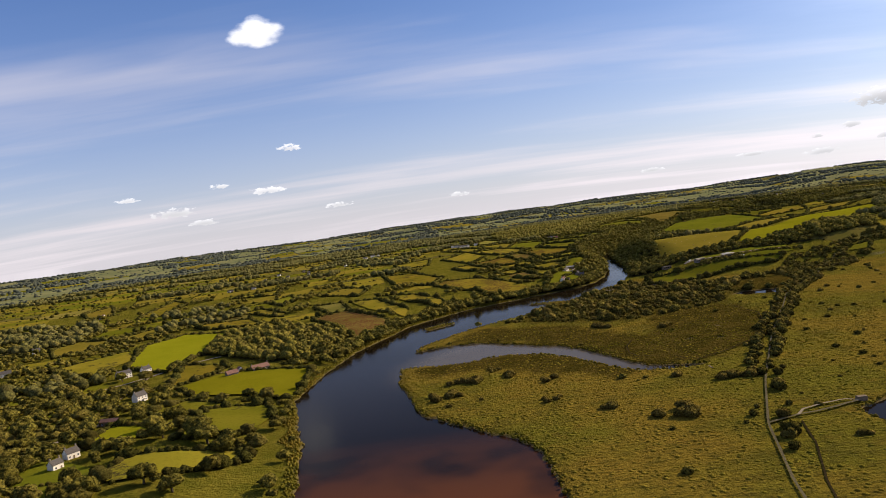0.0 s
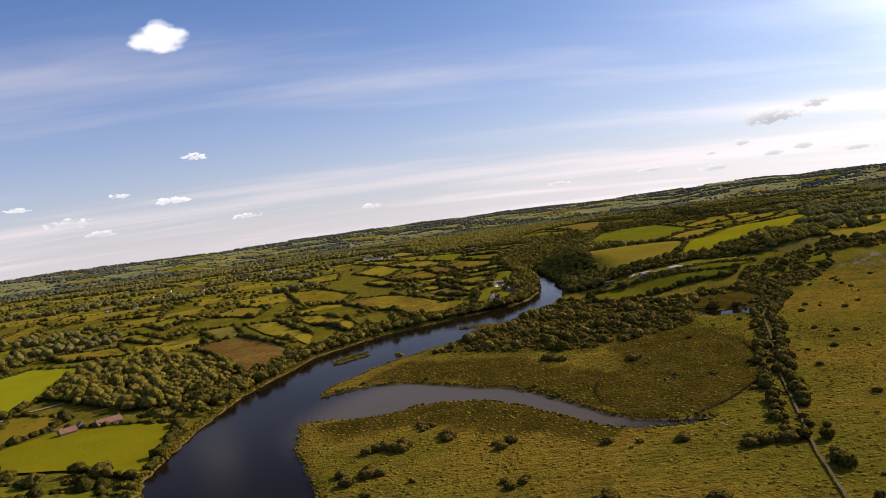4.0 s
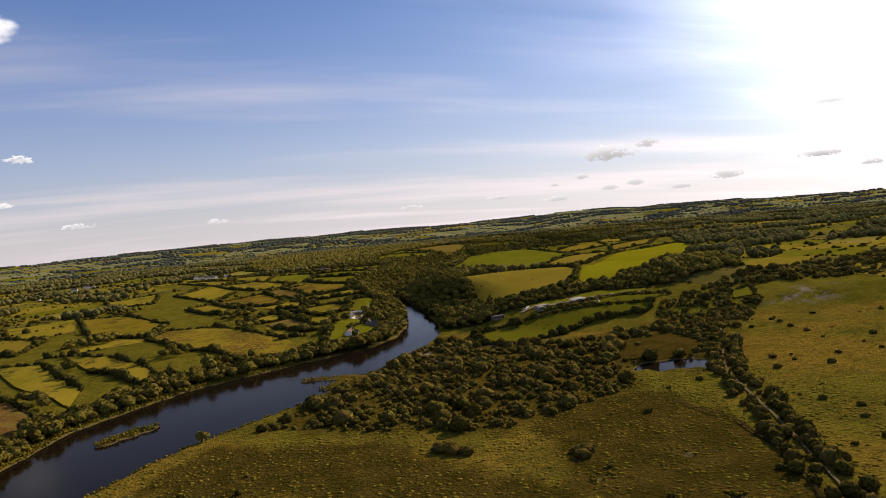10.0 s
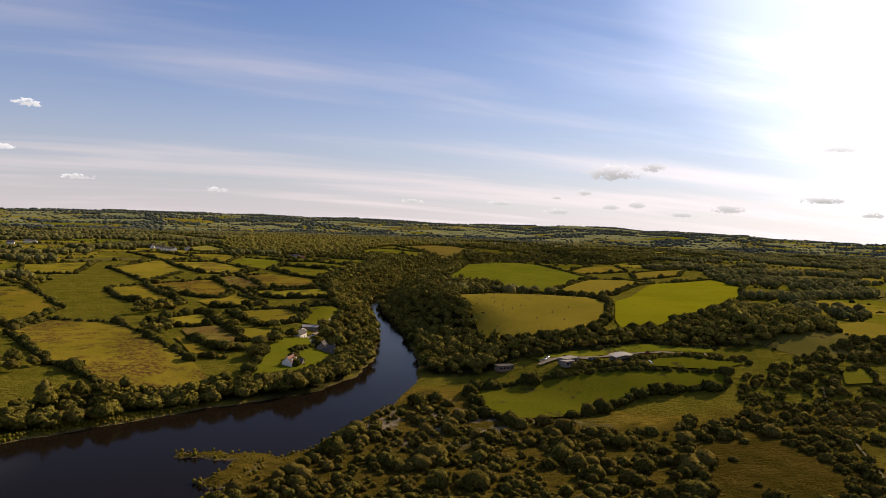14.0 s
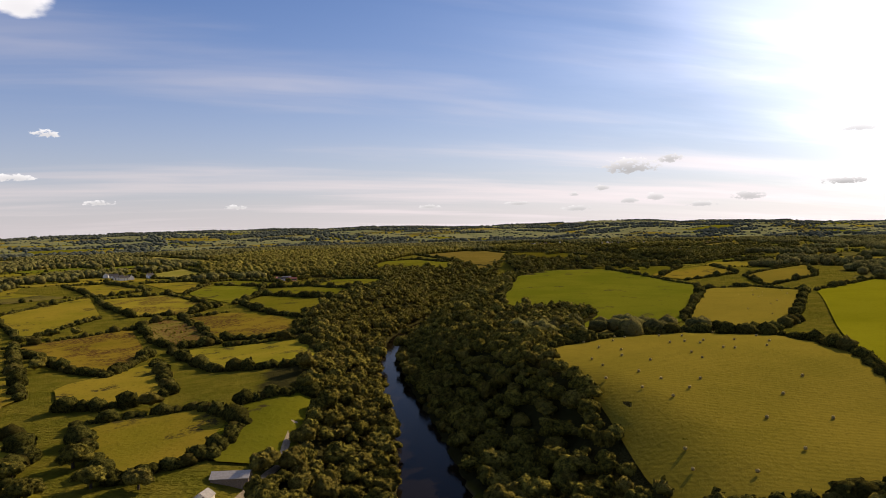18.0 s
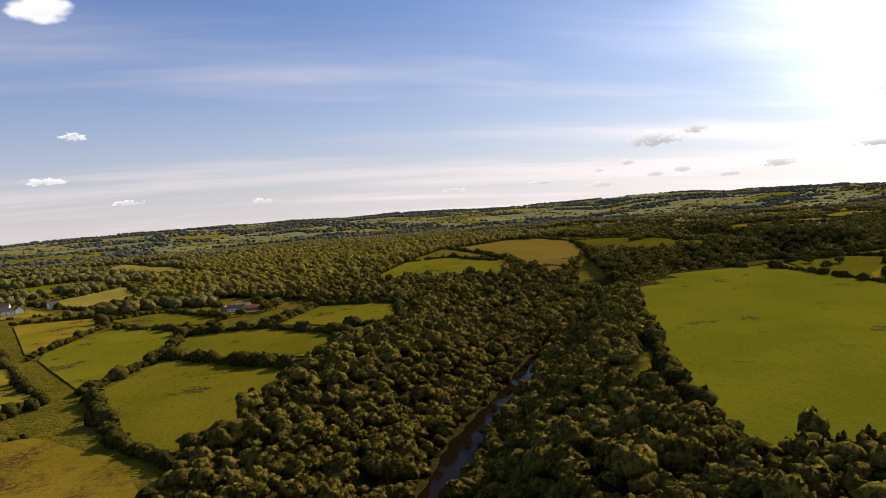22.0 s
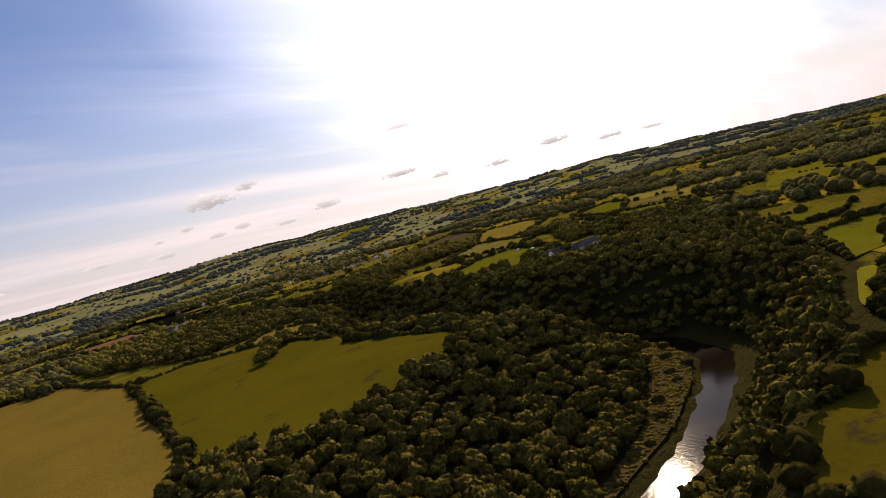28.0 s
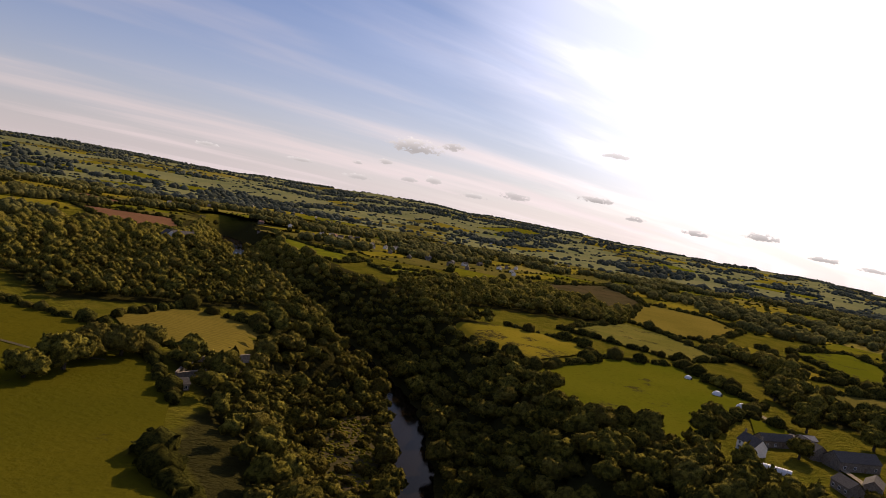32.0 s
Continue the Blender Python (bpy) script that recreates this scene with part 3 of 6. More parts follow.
CROWN_3 = [leafy(crown_shape(4, 20 + i, 20), 300 + i, 330) for i in range(5)]
CROWN_2 = [leafy(crown_shape(3, 40 + i, 18), 340 + i, 110, 0.13) for i in range(6)]
CROWN_1 = [leafy(crown_shape(2, 60 + i, 8), 360 + i, 22, 0.24) for i in range(5)]
BUSH_2 = [leafy(bush_shape(3, 80 + i), 380 + i, 90, 0.17) for i in range(4)]
BUSH_1 = [leafy(bush_shape(2, 90 + i), 390 + i, 16, 0.26) for i in range(5)]
BLOB = [bush_shape(0, 120 + i) for i in range(6)]
BUSH_0 = [bush_shape(1, 100 + i) for i in range(5)]


def scatter(name, shapes, places, mat, rng, parent=None, smooth_shade=False):
    """Many crowns or bushes joined into one mesh. Places: x, y, z, radius, tallness."""
    verts, tris, at = [], [], 0
    for x, y, z, r, tall in places:
        v, f = shapes[rng.integers(len(shapes))]
        a = rng.uniform(0, 6.283)
        ca, sa = math.cos(a) * r, math.sin(a) * r
        verts.append(np.stack([v[:, 0] * ca - v[:, 1] * sa + x, v[:, 0] * sa + v[:, 1] * ca + y, v[:, 2] * r * tall + z], 1))
        tris.append(f + at)
        at += len(v)
    if not verts:
        return None
    return raw(name, np.concatenate(verts), np.concatenate(tris), mat, parent, smooth_shade)


# ---------------------------------------------------------------- woods, as rings on the plan
WOODS = {
    "start": [(-91, 273), (-93, 320), (-60, 308), (-36, 275), (-35, 236), (-57, 240)],
    "belt": [(103, 398), (110, 366), (118, 352), (146, 352), (178, 362), (215, 392), (226, 380), (205, 340), (168, 337), (150, 344), (135, 343.5), (120, 343.5), (110, 342), (98, 338), (90, 352)],
    "rim_west": [(86, 398), (80, 420), (84, 440), (92, 455), (92, 490), (95, 520), (112, 560), (124, 578), (146, 612), (141, 632), (131, 640), (131, 700), (160, 716), (205, 700), (230, 690), (200, 640), (170, 600), (130, 540), (110, 480), (98, 400)],
    "rim_east": [(98, 390), (110, 362), (120, 378), (122, 395), (128, 418), (146, 448), (160, 456), (170, 478), (168, 493), (150, 496), (150, 520), (178, 560), (200, 610), (225, 652), (205, 650), (165, 585), (125, 515), (104, 430)],
    "loop": [(200, 640), (225, 655), (228, 690), (245, 697), (268, 701), (300, 700), (308, 740), (310, 770), (330, 780), (330, 790), (350, 800), (356, 790), (330, 735), (322, 690), (305, 668), (280, 660), (240, 655)],
    "loop_south": [(220, 632), (245, 626), (280, 628), (320, 638), (345, 648), (370, 660), (395, 690), (400, 712), (380, 720), (372, 735), (368, 760), (375, 790), (390, 800), (380, 850), (372, 870), (362, 800), (330, 725), (328, 680), (300, 640), (250, 636)],
    "castle_side": [(360, 800), (345, 800), (325, 800), (300, 800), (290, 850), (300, 900), (330, 930), (346, 920), (358, 930), (372, 920)],
    "north": [(70, 690), (100, 690), (130, 640), (160, 700), (180, 765), (215, 830), (235, 830), (270, 800), (280, 860), (260, 980), (120, 1000), (60, 880)],
    "bank": [(-32, 268), (-20, 292), (0, 318), (20, 336), (40, 342), (56, 344), (72, 352), (62, 336), (40, 331), (14, 322), (-8, 300), (-24, 268)],
    "behind": [(381, 817), (404, 823), (428, 816), (445, 809), (494, 849), (482, 882), (440, 870), (398, 856)],
    "lane": [(404, 738), (420, 752), (440, 765), (452, 788), (458, 788), (450, 765), (436, 752), (424, 740), (408, 728)],
    "farm_side": [(399, 704), (403, 722), (412, 735), (428, 733), (440, 720), (430, 700), (410, 690), (388, 688)],
    "house": [(56, 352), (62, 345), (74, 352), (82, 372), (92, 398), (80, 420), (74, 400), (70, 372), (66, 356)],
}
FIELDS = []
BRACKEN = []


FARMYARD = [(361, 724), (366, 708), (380, 704), (398, 712), (402, 735), (386, 739), (371, 735)]


def in_wood(x, y):
    got = np.zeros(np.shape(x), bool)
    for ring in WOODS.values():
        got |= inside(x, y, ring)
    return got & ~inside(x, y, FARMYARD)


def in_field(x, y, margin=0.0):
    got = np.zeros(np.shape(x), bool)
    for ring in FIELDS:
        xs, ys = [p[0] for p in ring], [p[1] for p in ring]
        near = (x > min(xs) - margin) & (x < max(xs) + margin) & (y > min(ys) - margin) & (y < max(ys) + margin)
        if near.any():
            got[near] |= from_ring(x[near], y[near], ring) < margin
    return got


# ---------------------------------------------------------------- ground and water
def graded(lo, hi, fine, reach):
    inner = np.arange(lo, hi + 0.1, fine)
    step, out = fine, [0.0]
    while out[-1] < reach:
        step *= 1.12
        out.append(out[-1] + step)
    return np.concatenate([lo - np.array(out[:0:-1]), inner, hi + np.array(out[1:])])


def draw_ground():
    gx, gy = graded(-120, 420, 1.8, 4300), graded(70, 880, 1.8, 4300)
    x, y = (a.ravel() for a in np.meshgrid(gx, gy))
    r = np.hypot(x - 250, y - 450)
    z = land(x, y) - 2.5 * smooth((r - 520) / 250) - 9 * smooth((r - 800) / 500)
    nx, ny = len(gx), len(gy)
    i = (np.arange(ny - 1)[:, None] * nx + np.arange(nx - 1)[None, :]).ravel()
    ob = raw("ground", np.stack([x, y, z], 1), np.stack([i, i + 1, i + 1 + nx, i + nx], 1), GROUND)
    marsh = 1 - smooth((from_ring(x, y, MARSH) - 1) / 9)
    reed = np.zeros(len(x))
    for ring in ([(66, 232), (82, 244), (92, 238), (91, 215), (81, 190), (75, 181), (62, 171.5), (53.5, 170), (52, 180), (54, 193), (60, 212)], [(104, 268), (118, 289), (134, 292), (131, 272), (119, 262)],
                 [(4, 237), (12, 252), (36, 240), (55, 200), (56, 176), (48, 174), (40, 190), (25, 220)], [(-8, 200), (20, 206), (34, 190), (48, 168), (38, 164), (10, 190), (-8, 190)]):
        reed = np.maximum(reed, 1 - smooth((from_ring(x, y, ring) + 2.5 * ripple(x, y, 16, 7)) / 3))
    for line in ISLES:
        reed = np.maximum(reed, 0.6 * (away(x, y, line) < 3))
        marsh = np.maximum(marsh, away(x, y, line) < 3)
    scrub = [(24, 262), (40, 281), (60, 303), (83, 331), (92, 312), (110, 298), (157, 305), (168, 308), (150, 288), (134, 266), (118, 249), (112, 246), (100, 262), (92, 244), (60, 232), (40, 246)]
    # scrub floor: brown reed colour, also darkened for the shade between bushes
    reed = np.maximum(reed, 0.75 * (1 - smooth((from_ring(x, y, scrub) + 3 * ripple(x, y, 16, 7)) / 4)))
    bare = smooth(1.4 - np.hypot((x - 84) / 26, (y - 310) / 13)) + smooth(1.3 - np.hypot((x - 195) / 16, (y - 302) / 9))
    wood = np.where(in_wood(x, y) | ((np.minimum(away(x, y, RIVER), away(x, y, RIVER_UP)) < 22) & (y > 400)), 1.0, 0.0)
    for name, values in (("marsh", marsh), ("reed", reed), ("bare", bare), ("wood", wood)):
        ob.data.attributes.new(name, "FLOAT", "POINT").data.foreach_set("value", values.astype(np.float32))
    tagged(ob, "marsh, rough grass and muddy banks of a wide river valley", "ground", kind="structure")
    w = bmesh.new()
    for x0, y0, x1, y1 in ((-70, -40, 420, 1080),):
        bmesh.ops.create_grid(w, x_segments=8, y_segments=16, size=0.5, matrix=Matrix.Translation(((x0 + x1) / 2, (y0 + y1) / 2, 0)) @ Matrix.Diagonal((x1 - x0, y1 - y0, 1, 1)))
    tagged(part("water", w, WATER, label="dark peaty water of the river, creek and ponds"), category="water", kind="structure")


def drape(ring, mat, name, lift=0.22, parent=None, step=None):
    """A sheet with that outline, laid on the ground."""
    bm = bmesh.new()
    bm.faces.new([bm.verts.new((x, y, 0)) for x, y in ring])
    xs, ys = [p[0] for p in ring], [p[1] for p in ring]
    step = step or max(3.0, (max(xs) - min(xs) + max(ys) - min(ys)) / 34)
    for axis, lo, hi in ((0, min(xs), max(xs)), (1, min(ys), max(ys))):
        no = (1, 0, 0) if axis == 0 else (0, 1, 0)
        k = math.ceil(lo / step)
        while k * step < hi:
            bmesh.ops.bisect_plane(bm, geom=bm.verts[:] + bm.edges[:] + bm.faces[:], plane_co=(k * step, k * step, 0), plane_no=no)
            k += 1
    bmesh.ops.triangulate(bm, faces=bm.faces[:])
    co = np.array([tuple(v.co) for v in bm.verts])
    for v, z in zip(bm.verts, land(co[:, 0], co[:, 1])):
        v.co.z = z + lift
    for f in bm.faces:
        if f.normal.z < 0:
            f.normal_flip()
    return part(name, bm, mat, parent, smooth_shade=True)


def softened(ring, cut=0.16):
    """Corners of a field rounded off a little."""
    out = []
    for i, (x, y) in enumerate(ring):
        (xa, ya), (xb, yb) = ring[i - 1], ring[(i + 1) % len(ring)]
        out += [(x + (xa - x) * cut, y + (ya - y) * cut), (x + (xb - x) * cut, y + (yb - y) * cut)]
    return out


WORDS = {"meadow_grass": "yellow-green meadow between hedges", "pasture_grass": "green pasture between hedges", "park_grass": "smooth green parkland meadow", "lime_grass": "vivid lime-green field of new grass", "young_grass": "bright green field of young grass", "rushy_pasture": "pasture with dark tufts of rushes",
         "rush_grown_pasture": "brown wet pasture overgrown with rushes", "hay_stubble": "mown golden hay field with faint tracks", "pale_grass": "pale dry grass field", "dry_grass": "tan field of dry cut grass",
         "rough_grass": "rough uneven grass with scrub", "tilled_soil": "reddish tilled earth field", "hazed_upland_grass": "upland grass greyed by haze painted into its colour", "brown_heath": "brown heath and bracken ground"}


def grown(ring, by):
    """The outline moved outward."""
    area = sum(x0 * y1 - x1 * y0 for (x0, y0), (x1, y1) in zip(ring, ring[1:] + ring[:1]))
    out = []
    for i, (x, y) in enumerate(ring):
        (xa, ya), (xb, yb) = ring[i - 1], ring[(i + 1) % len(ring)]
        nx, ny = 0.0, 0.0
        for dx, dy in ((x - xa, y - ya), (xb - x, yb - y)):
            d = math.hypot(dx, dy) or 1.0
            nx, ny = nx + dy / d, ny - dx / d
        d = max(math.hypot(nx, ny), 0.5)
        k = by / d * (1 if area > 0 else -1)
        out.append((x + nx * k, y + ny * k))
    return out


def field(mat, *ring):
    ring = grown(list(ring), 1.1)
    FIELDS.append(ring)
    if mat is RUSHBROWN:
        BRACKEN.append(ring)
    tagged(drape(softened(ring, 0.10), mat, "field", 0.20 + 0.006 * len(FIELDS) / 2), WORDS[mat.name], "field", "fields of the valley")


field(STUBBLE, (124, 420), (145, 430), (162, 432), (172, 418), (167, 397), (150, 371), (138, 358), (121, 356.5), (113, 362), (113, 370), (118, 388), (120, 404))
field(MEADOW, (5.7, 681.2), (22.5, 683.1), (44.6, 632), (27.3, 615.2))
field(RUSHY, (29.9, 604.4), (52.8, 609.8), (70.9, 563.1), (62.2, 551.9), (46.2, 551.1), (35.4, 581.8))
field(MEADOW, (39.5, 675.9), (62.1, 669.6), (67.9, 644.8), (59.3, 607.6))
field(GRASS, (61.6, 607.9), (72.1, 637), (89.6, 618.3), (86.9, 593.1), (77.2, 567.6))
field(GRASS, (80.2, 563), (88.6, 587.7), (110.5, 563), (106, 547), (99, 532), (94, 523), (87.5, 535))
field(GRASS, (88.4, 596), (92.2, 611), (107, 609), (122.8, 587), (116, 571), (104, 579))
field(GRASS, (111.5, 613), (124.6, 638), (142, 626), (137, 594), (126, 598))
field(RUSHY, (61.8, 538.5), (73.6, 544), (86.9, 527.2), (91, 512.9), (89.6, 495.5), (80.7, 495.2), (70.3, 501.4))
field(RUSHBROWN, (50.1, 529.1), (57.6, 537.8), (67.9, 509.4), (69.7, 496.1), (61.1, 494.5), (55, 505.9))
field(MEADOW, (60.1, 489), (71.7, 487), (89.3, 484.2), (89.5, 461.4), (88.6, 449.8), (84.2, 443.9), (70, 451.3))
field(PALE, (30, 737.4), (55.2, 788.7), (66.8, 733.2), (55.1, 701.1))
field(BRIGHT, (156.7, 517.9), (224.3, 652.5), (248.6, 611.2), (249, 576), (249, 546), (222, 508), (178, 457), (168, 452), (159.9, 454), (149.2, 454.9), (168.8, 477.1), (167.5, 491.9), (147.8, 492.8))
field(GRASS, (68.9, 656.2), (81.6, 662.8), (97.8, 635.6), (95.2, 627.4), (79.9, 635.3))
field(PALE, (20, 953), (25, 1014), (64, 910), (92.9, 805.2), (70.8, 825.1))
field(GRASS, (151, 677), (153.5, 702), (177, 754), (197, 757), (202, 712), (195, 682), (186, 667), (175, 667), (165, 679))
field(PARK, (261.3, 617.4), (282.7, 618), (288.3, 609.4), (255, 578.5), (249.6, 588.4), (252.7, 599.3))
field(TAN, (264.8, 860.1), (279.7, 850.1), (276.1, 797.5), (242.9, 710), (232.7, 694), (222, 681), (208, 668), (201, 677), (209.6, 712.7), (216, 760), (217.7, 822.7))
field(PARK, (278, 796.6), (292.3, 795.4), (307.4, 775.9), (304.5, 750), (300, 737), (298.5, 717), (297.5, 698), (290, 694), (272, 689.5), (258, 687.5), (245, 688.5), (239, 693), (241.9, 704.9))
field(BRIGHT, (464.6, 755.1), (463.9, 727.3), (448.8, 697.9), (434.8, 695.1), (436.5, 722.1))
field(BRIGHT, (374.5, 666), (379.7, 655.8), (382.7, 647.8), (371.3, 647.9), (361.1, 654.8))
field(BRIGHT, (345.8, 645.2), (353.4, 644.3), (367.2, 637.6), (333, 632.4), (323, 635.5))
field(GRASS, (314.3, 632.3), (316.8, 629.9), (288.4, 625.4), (294.2, 628.1))
field(PARK, (246.9, 623.4), (253.3, 625.2), (261.4, 624.7), (274.5, 625.2), (278, 623.8), (245.8, 618.9), (244.7, 622.8))
field(TAN, (308.5, 787.6), (320.6, 797), (327.3, 785.9), (326, 776.5), (316.2, 763.8), (313.4, 771.3), (308.7, 775.9))
field(BRIGHT, (368.3, 761.2), (396.5, 770.9), (411.8, 766), (400.4, 742.4), (380.6, 735.8), (364.8, 730.1), (358.3, 732.1), (356.8, 740.4), (362, 750))
field(MEADOW, (379.2, 799.9), (392.2, 797.2), (400.8, 784.4), (395.4, 776.8), (372, 768.9), (375, 783.8))
field(GRASS, (409, 976), (410, 934), (417, 907), (397.5, 891.2), (390, 910))
field(GRASS, (410.9, 891.7), (431.9, 887.7), (421.4, 879.1), (408.1, 875.7))
field(TAN, (459.8, 819.4), (520.1, 863), (529.1, 840.4), (510.2, 814.1), (465.5, 796.4), (453.7, 801))
field(ROUGH, (412.7, 799.8), (449.1, 813.4), (448.9, 797.3), (440.2, 774.2), (420.7, 772.6))
field(MEADOW, (460.5, 793), (479.4, 789.2), (458, 756.3), (450.4, 760.3))
field(BRIGHT, (494.2, 787.3), (529.8, 787.8), (511, 768), (473, 751.8), (474.4, 761.5))
field(TILLED, (338, 1064), (352, 1088), (367, 1047), (352, 1044))
field(TILLED, (334, 1001), (369, 991), (358, 936), (345, 930), (336, 954))
field(HEATH, (492.6, 893.3), (568, 924), (510, 854.8), (465.8, 832.6), (471.6, 861.9))
field(ROUGH, (429.1, 748.8), (454.5, 743.9), (439.7, 737.6), (419, 737.1))
field(BRIGHT, (390, 736), (389.6, 730.3), (380.7, 729.4))
field(MEADOW, (5.1, 566.6), (24.3, 616.9), (35.5, 552.4), (21.9, 516.3))
field(RUSHY, (23.1, 508.3), (47.2, 523.8), (53.4, 487.5), (49, 460.2), (40.1, 473.7))
field(MEADOW, (10.4, 492.7), (21.9, 506.1), (36.2, 442.9), (33.5, 432.3), (17, 462.1))
field(MEADOW, (50.2, 417.8), (65.7, 418.1), (70.9, 407.6), (66.8, 397.5), (57.7, 393.5), (53.8, 404.7))
field(BRIGHT, (69.1, 403.6), (73.3, 417.6), (82.6, 419.5), (76.3, 396.5), (73.3, 395.5), (68.5, 395.2))
field(MEADOW, (42.2, 450.7), (56.6, 473.5), (60.6, 433.4), (55, 428.2), (46.2, 430.8))
field(MEADOW, (29.5, 404.6), (40.6, 416.8), (45.6, 405.1), (41.7, 395.3), (33.1, 394.9))
field(RUSHBROWN, (37.2, 389.4), (46.1, 392.7), (49.1, 378.2), (49, 365.5), (43.9, 365.9), (39.5, 377))
field(MEADOW, (46.8, 393.8), (58.7, 381.9), (56.6, 374.4), (50.9, 373.1))
field(MEADOW, (35, 379.4), (40.8, 369.8), (44.7, 357.4), (39.7, 357.7))
field(BRIGHT, (63.1, 366.5), (70.3, 374.2), (71.3, 371.9), (68.6, 356.1), (61.5, 355.8))
field(STUBBLE, (170, 442), (244.8, 531.5), (262, 528), (258, 500), (196, 440), (178, 428))
field(LIME, (175.5, 402.7), (262, 497.5), (310.3, 518.2), (288.5, 472.6), (236.9, 415.8), (185.3, 372.6), (161.8, 360.9), (148.7, 358.5), (153.9, 369))
field(STUBBLE, (288.2, 561.7), (348.8, 592.1), (307.5, 545.7), (269.1, 529.5))
field(MEADOW, (255, 583.7), (307.1, 610.3), (290.2, 572.9), (258.6, 564.6))
field(BRIGHT, (94.2, 329.8), (114.5, 328.4), (149.4, 320.2), (144.8, 315.7), (125.1, 316.7), (103.9, 309), (92.9, 310.1), (88.9, 314.1))
field(GRASS, (112.5, 341.5), (121, 342), (129, 340.5), (137, 342), (148, 342.5), (160, 338), (158, 335.5), (146, 338.8), (134, 338.8), (127, 338.6), (121, 340), (114, 340))
field(BRIGHT, (132.5, 331), (139, 333.2), (148, 332), (160, 326), (150, 323.5), (138, 327))
field(GRASS, (179.4, 314.7), (187, 316.9), (180.7, 309.9), (174.7, 310.5))
field(RUSHY, (-2.3, 390.5), (3.3, 409.9), (19.2, 402.6), (37.5, 353.2), (40.7, 342.6), (38.5, 336.3), (33.4, 337.5), (24.6, 337.3), (13.1, 351.8))
field(MEADOW, (-32.5, 570.4), (-4.8, 598.5), (-7.7, 539.6), (-26.1, 534.8))
field(RUSHBROWN, (-57.9, 330.5), (-45.6, 345.7), (-21.6, 295.3), (-21.9, 282.7), (-30.2, 274.2), (-33.4, 270.5))
field(ROUGH, (-64.2, 374.7), (-51.7, 376.4), (-44, 347.1), (-50.6, 339.5))
field(MEADOW, (-45.2, 373.6), (-32.4, 367.5), (-15.9, 316.5), (-16.1, 304.1), (-30.4, 333))
field(MEADOW, (-27.2, 378.3), (-11.7, 359.4), (1.8, 323.5), (-0.1, 318.3), (-14.8, 342))
field(STUBBLE, (-67.5, 421.6), (-59, 447.9), (-41.6, 429.2), (-44.2, 396.3))
field(MEADOW, (-35.8, 490.7), (-16.6, 488.2), (0.8, 437.5), (-4, 399.2), (-24.3, 427.1))
field(STUBBLE, (-103.1, 386.1), (-95.9, 394), (-79.5, 367.4), (-77.4, 356.4))
field(GRASS, (-98.3, 419.6), (-90, 444), (-83.1, 420.9), (-85, 398.4))
field(MEADOW, (-133.7, 476.7), (-121.1, 485.1), (-102.5, 494.8), (-104.6, 462.9))
field(LIME, (-110.2, 256.8), (-121.8, 302.4), (-113.9, 326.9), (-92.6, 317.9), (-91, 270.7), (-94.1, 244.8))
field(MEADOW, (-142.3, 266), (-137.1, 272.2), (-126, 293), (-116.3, 271.9), (-119.8, 248))
field(MEADOW, (-81.5, 214.9), (-89.3, 253), (-72.8, 242.5), (-73.3, 231.7))
field(LIME, (-77.2, 212.1), (-68.4, 226.9), (-41.5, 221.9), (-39.7, 184.7), (-53, 193.2), (-66.6, 194.5))
field(MEADOW, (-62.6, 129.9), (-61.2, 138.6), (-41.7, 139.9), (-39.4, 135), (-49.5, 126.7), (-58.5, 125.1))
field(GRASS, (-55.6, 149.7), (-58, 175.9), (-45.7, 180.3), (-42.3, 168.4), (-43.8, 156.4), (-47.3, 152.3))
field(GRASS, (-72.6, 179.2), (-67.7, 188.7), (-56.9, 181.5), (-59.7, 173.2))
field(LIME, (-76, 154.2), (-77.8, 169.1), (-66.9, 162.8), (-66.3, 156.4), (-69.2, 149.5))
field(STUBBLE, (-171.5, 324.6), (-176, 351.7), (-151.2, 338), (-150.6, 309.4), (-158.6, 301.9))
field(STUBBLE, (-149.3, 336.6), (-140.3, 371.9), (-128, 345.3), (-132.7, 324))
field(GRASS, (-117.1, 412.4), (-99.1, 417.2), (-89.5, 394.6), (-103.9, 385.8))
field(MEADOW, (-174.9, 430.6), (-183.8, 513.2), (-165.4, 481.4), (-160.6, 427.6))
field(MEADOW, (-121.3, 357.3), (-94.4, 359.2), (-84.1, 338.9), (-107.7, 339.6))
field(STUBBLE, (-239.8, 498.2), (-238.3, 538.7), (-208, 468.8), (-218.1, 459.7))

field(BRIGHT, (49.4, 343.8), (56.3, 364.8), (62.6, 377.3), (70.8, 379.8), (67.5, 362.6), (61.9, 354.4), (57.6, 344.7))


for strip in (STRIP, STRIP_UP):
    tagged(drape(softened(strip), HEATH, "field", 0.3), "narrow brown rough meadow beside the river bend", "field", "fields of the valley")
draw_ground()

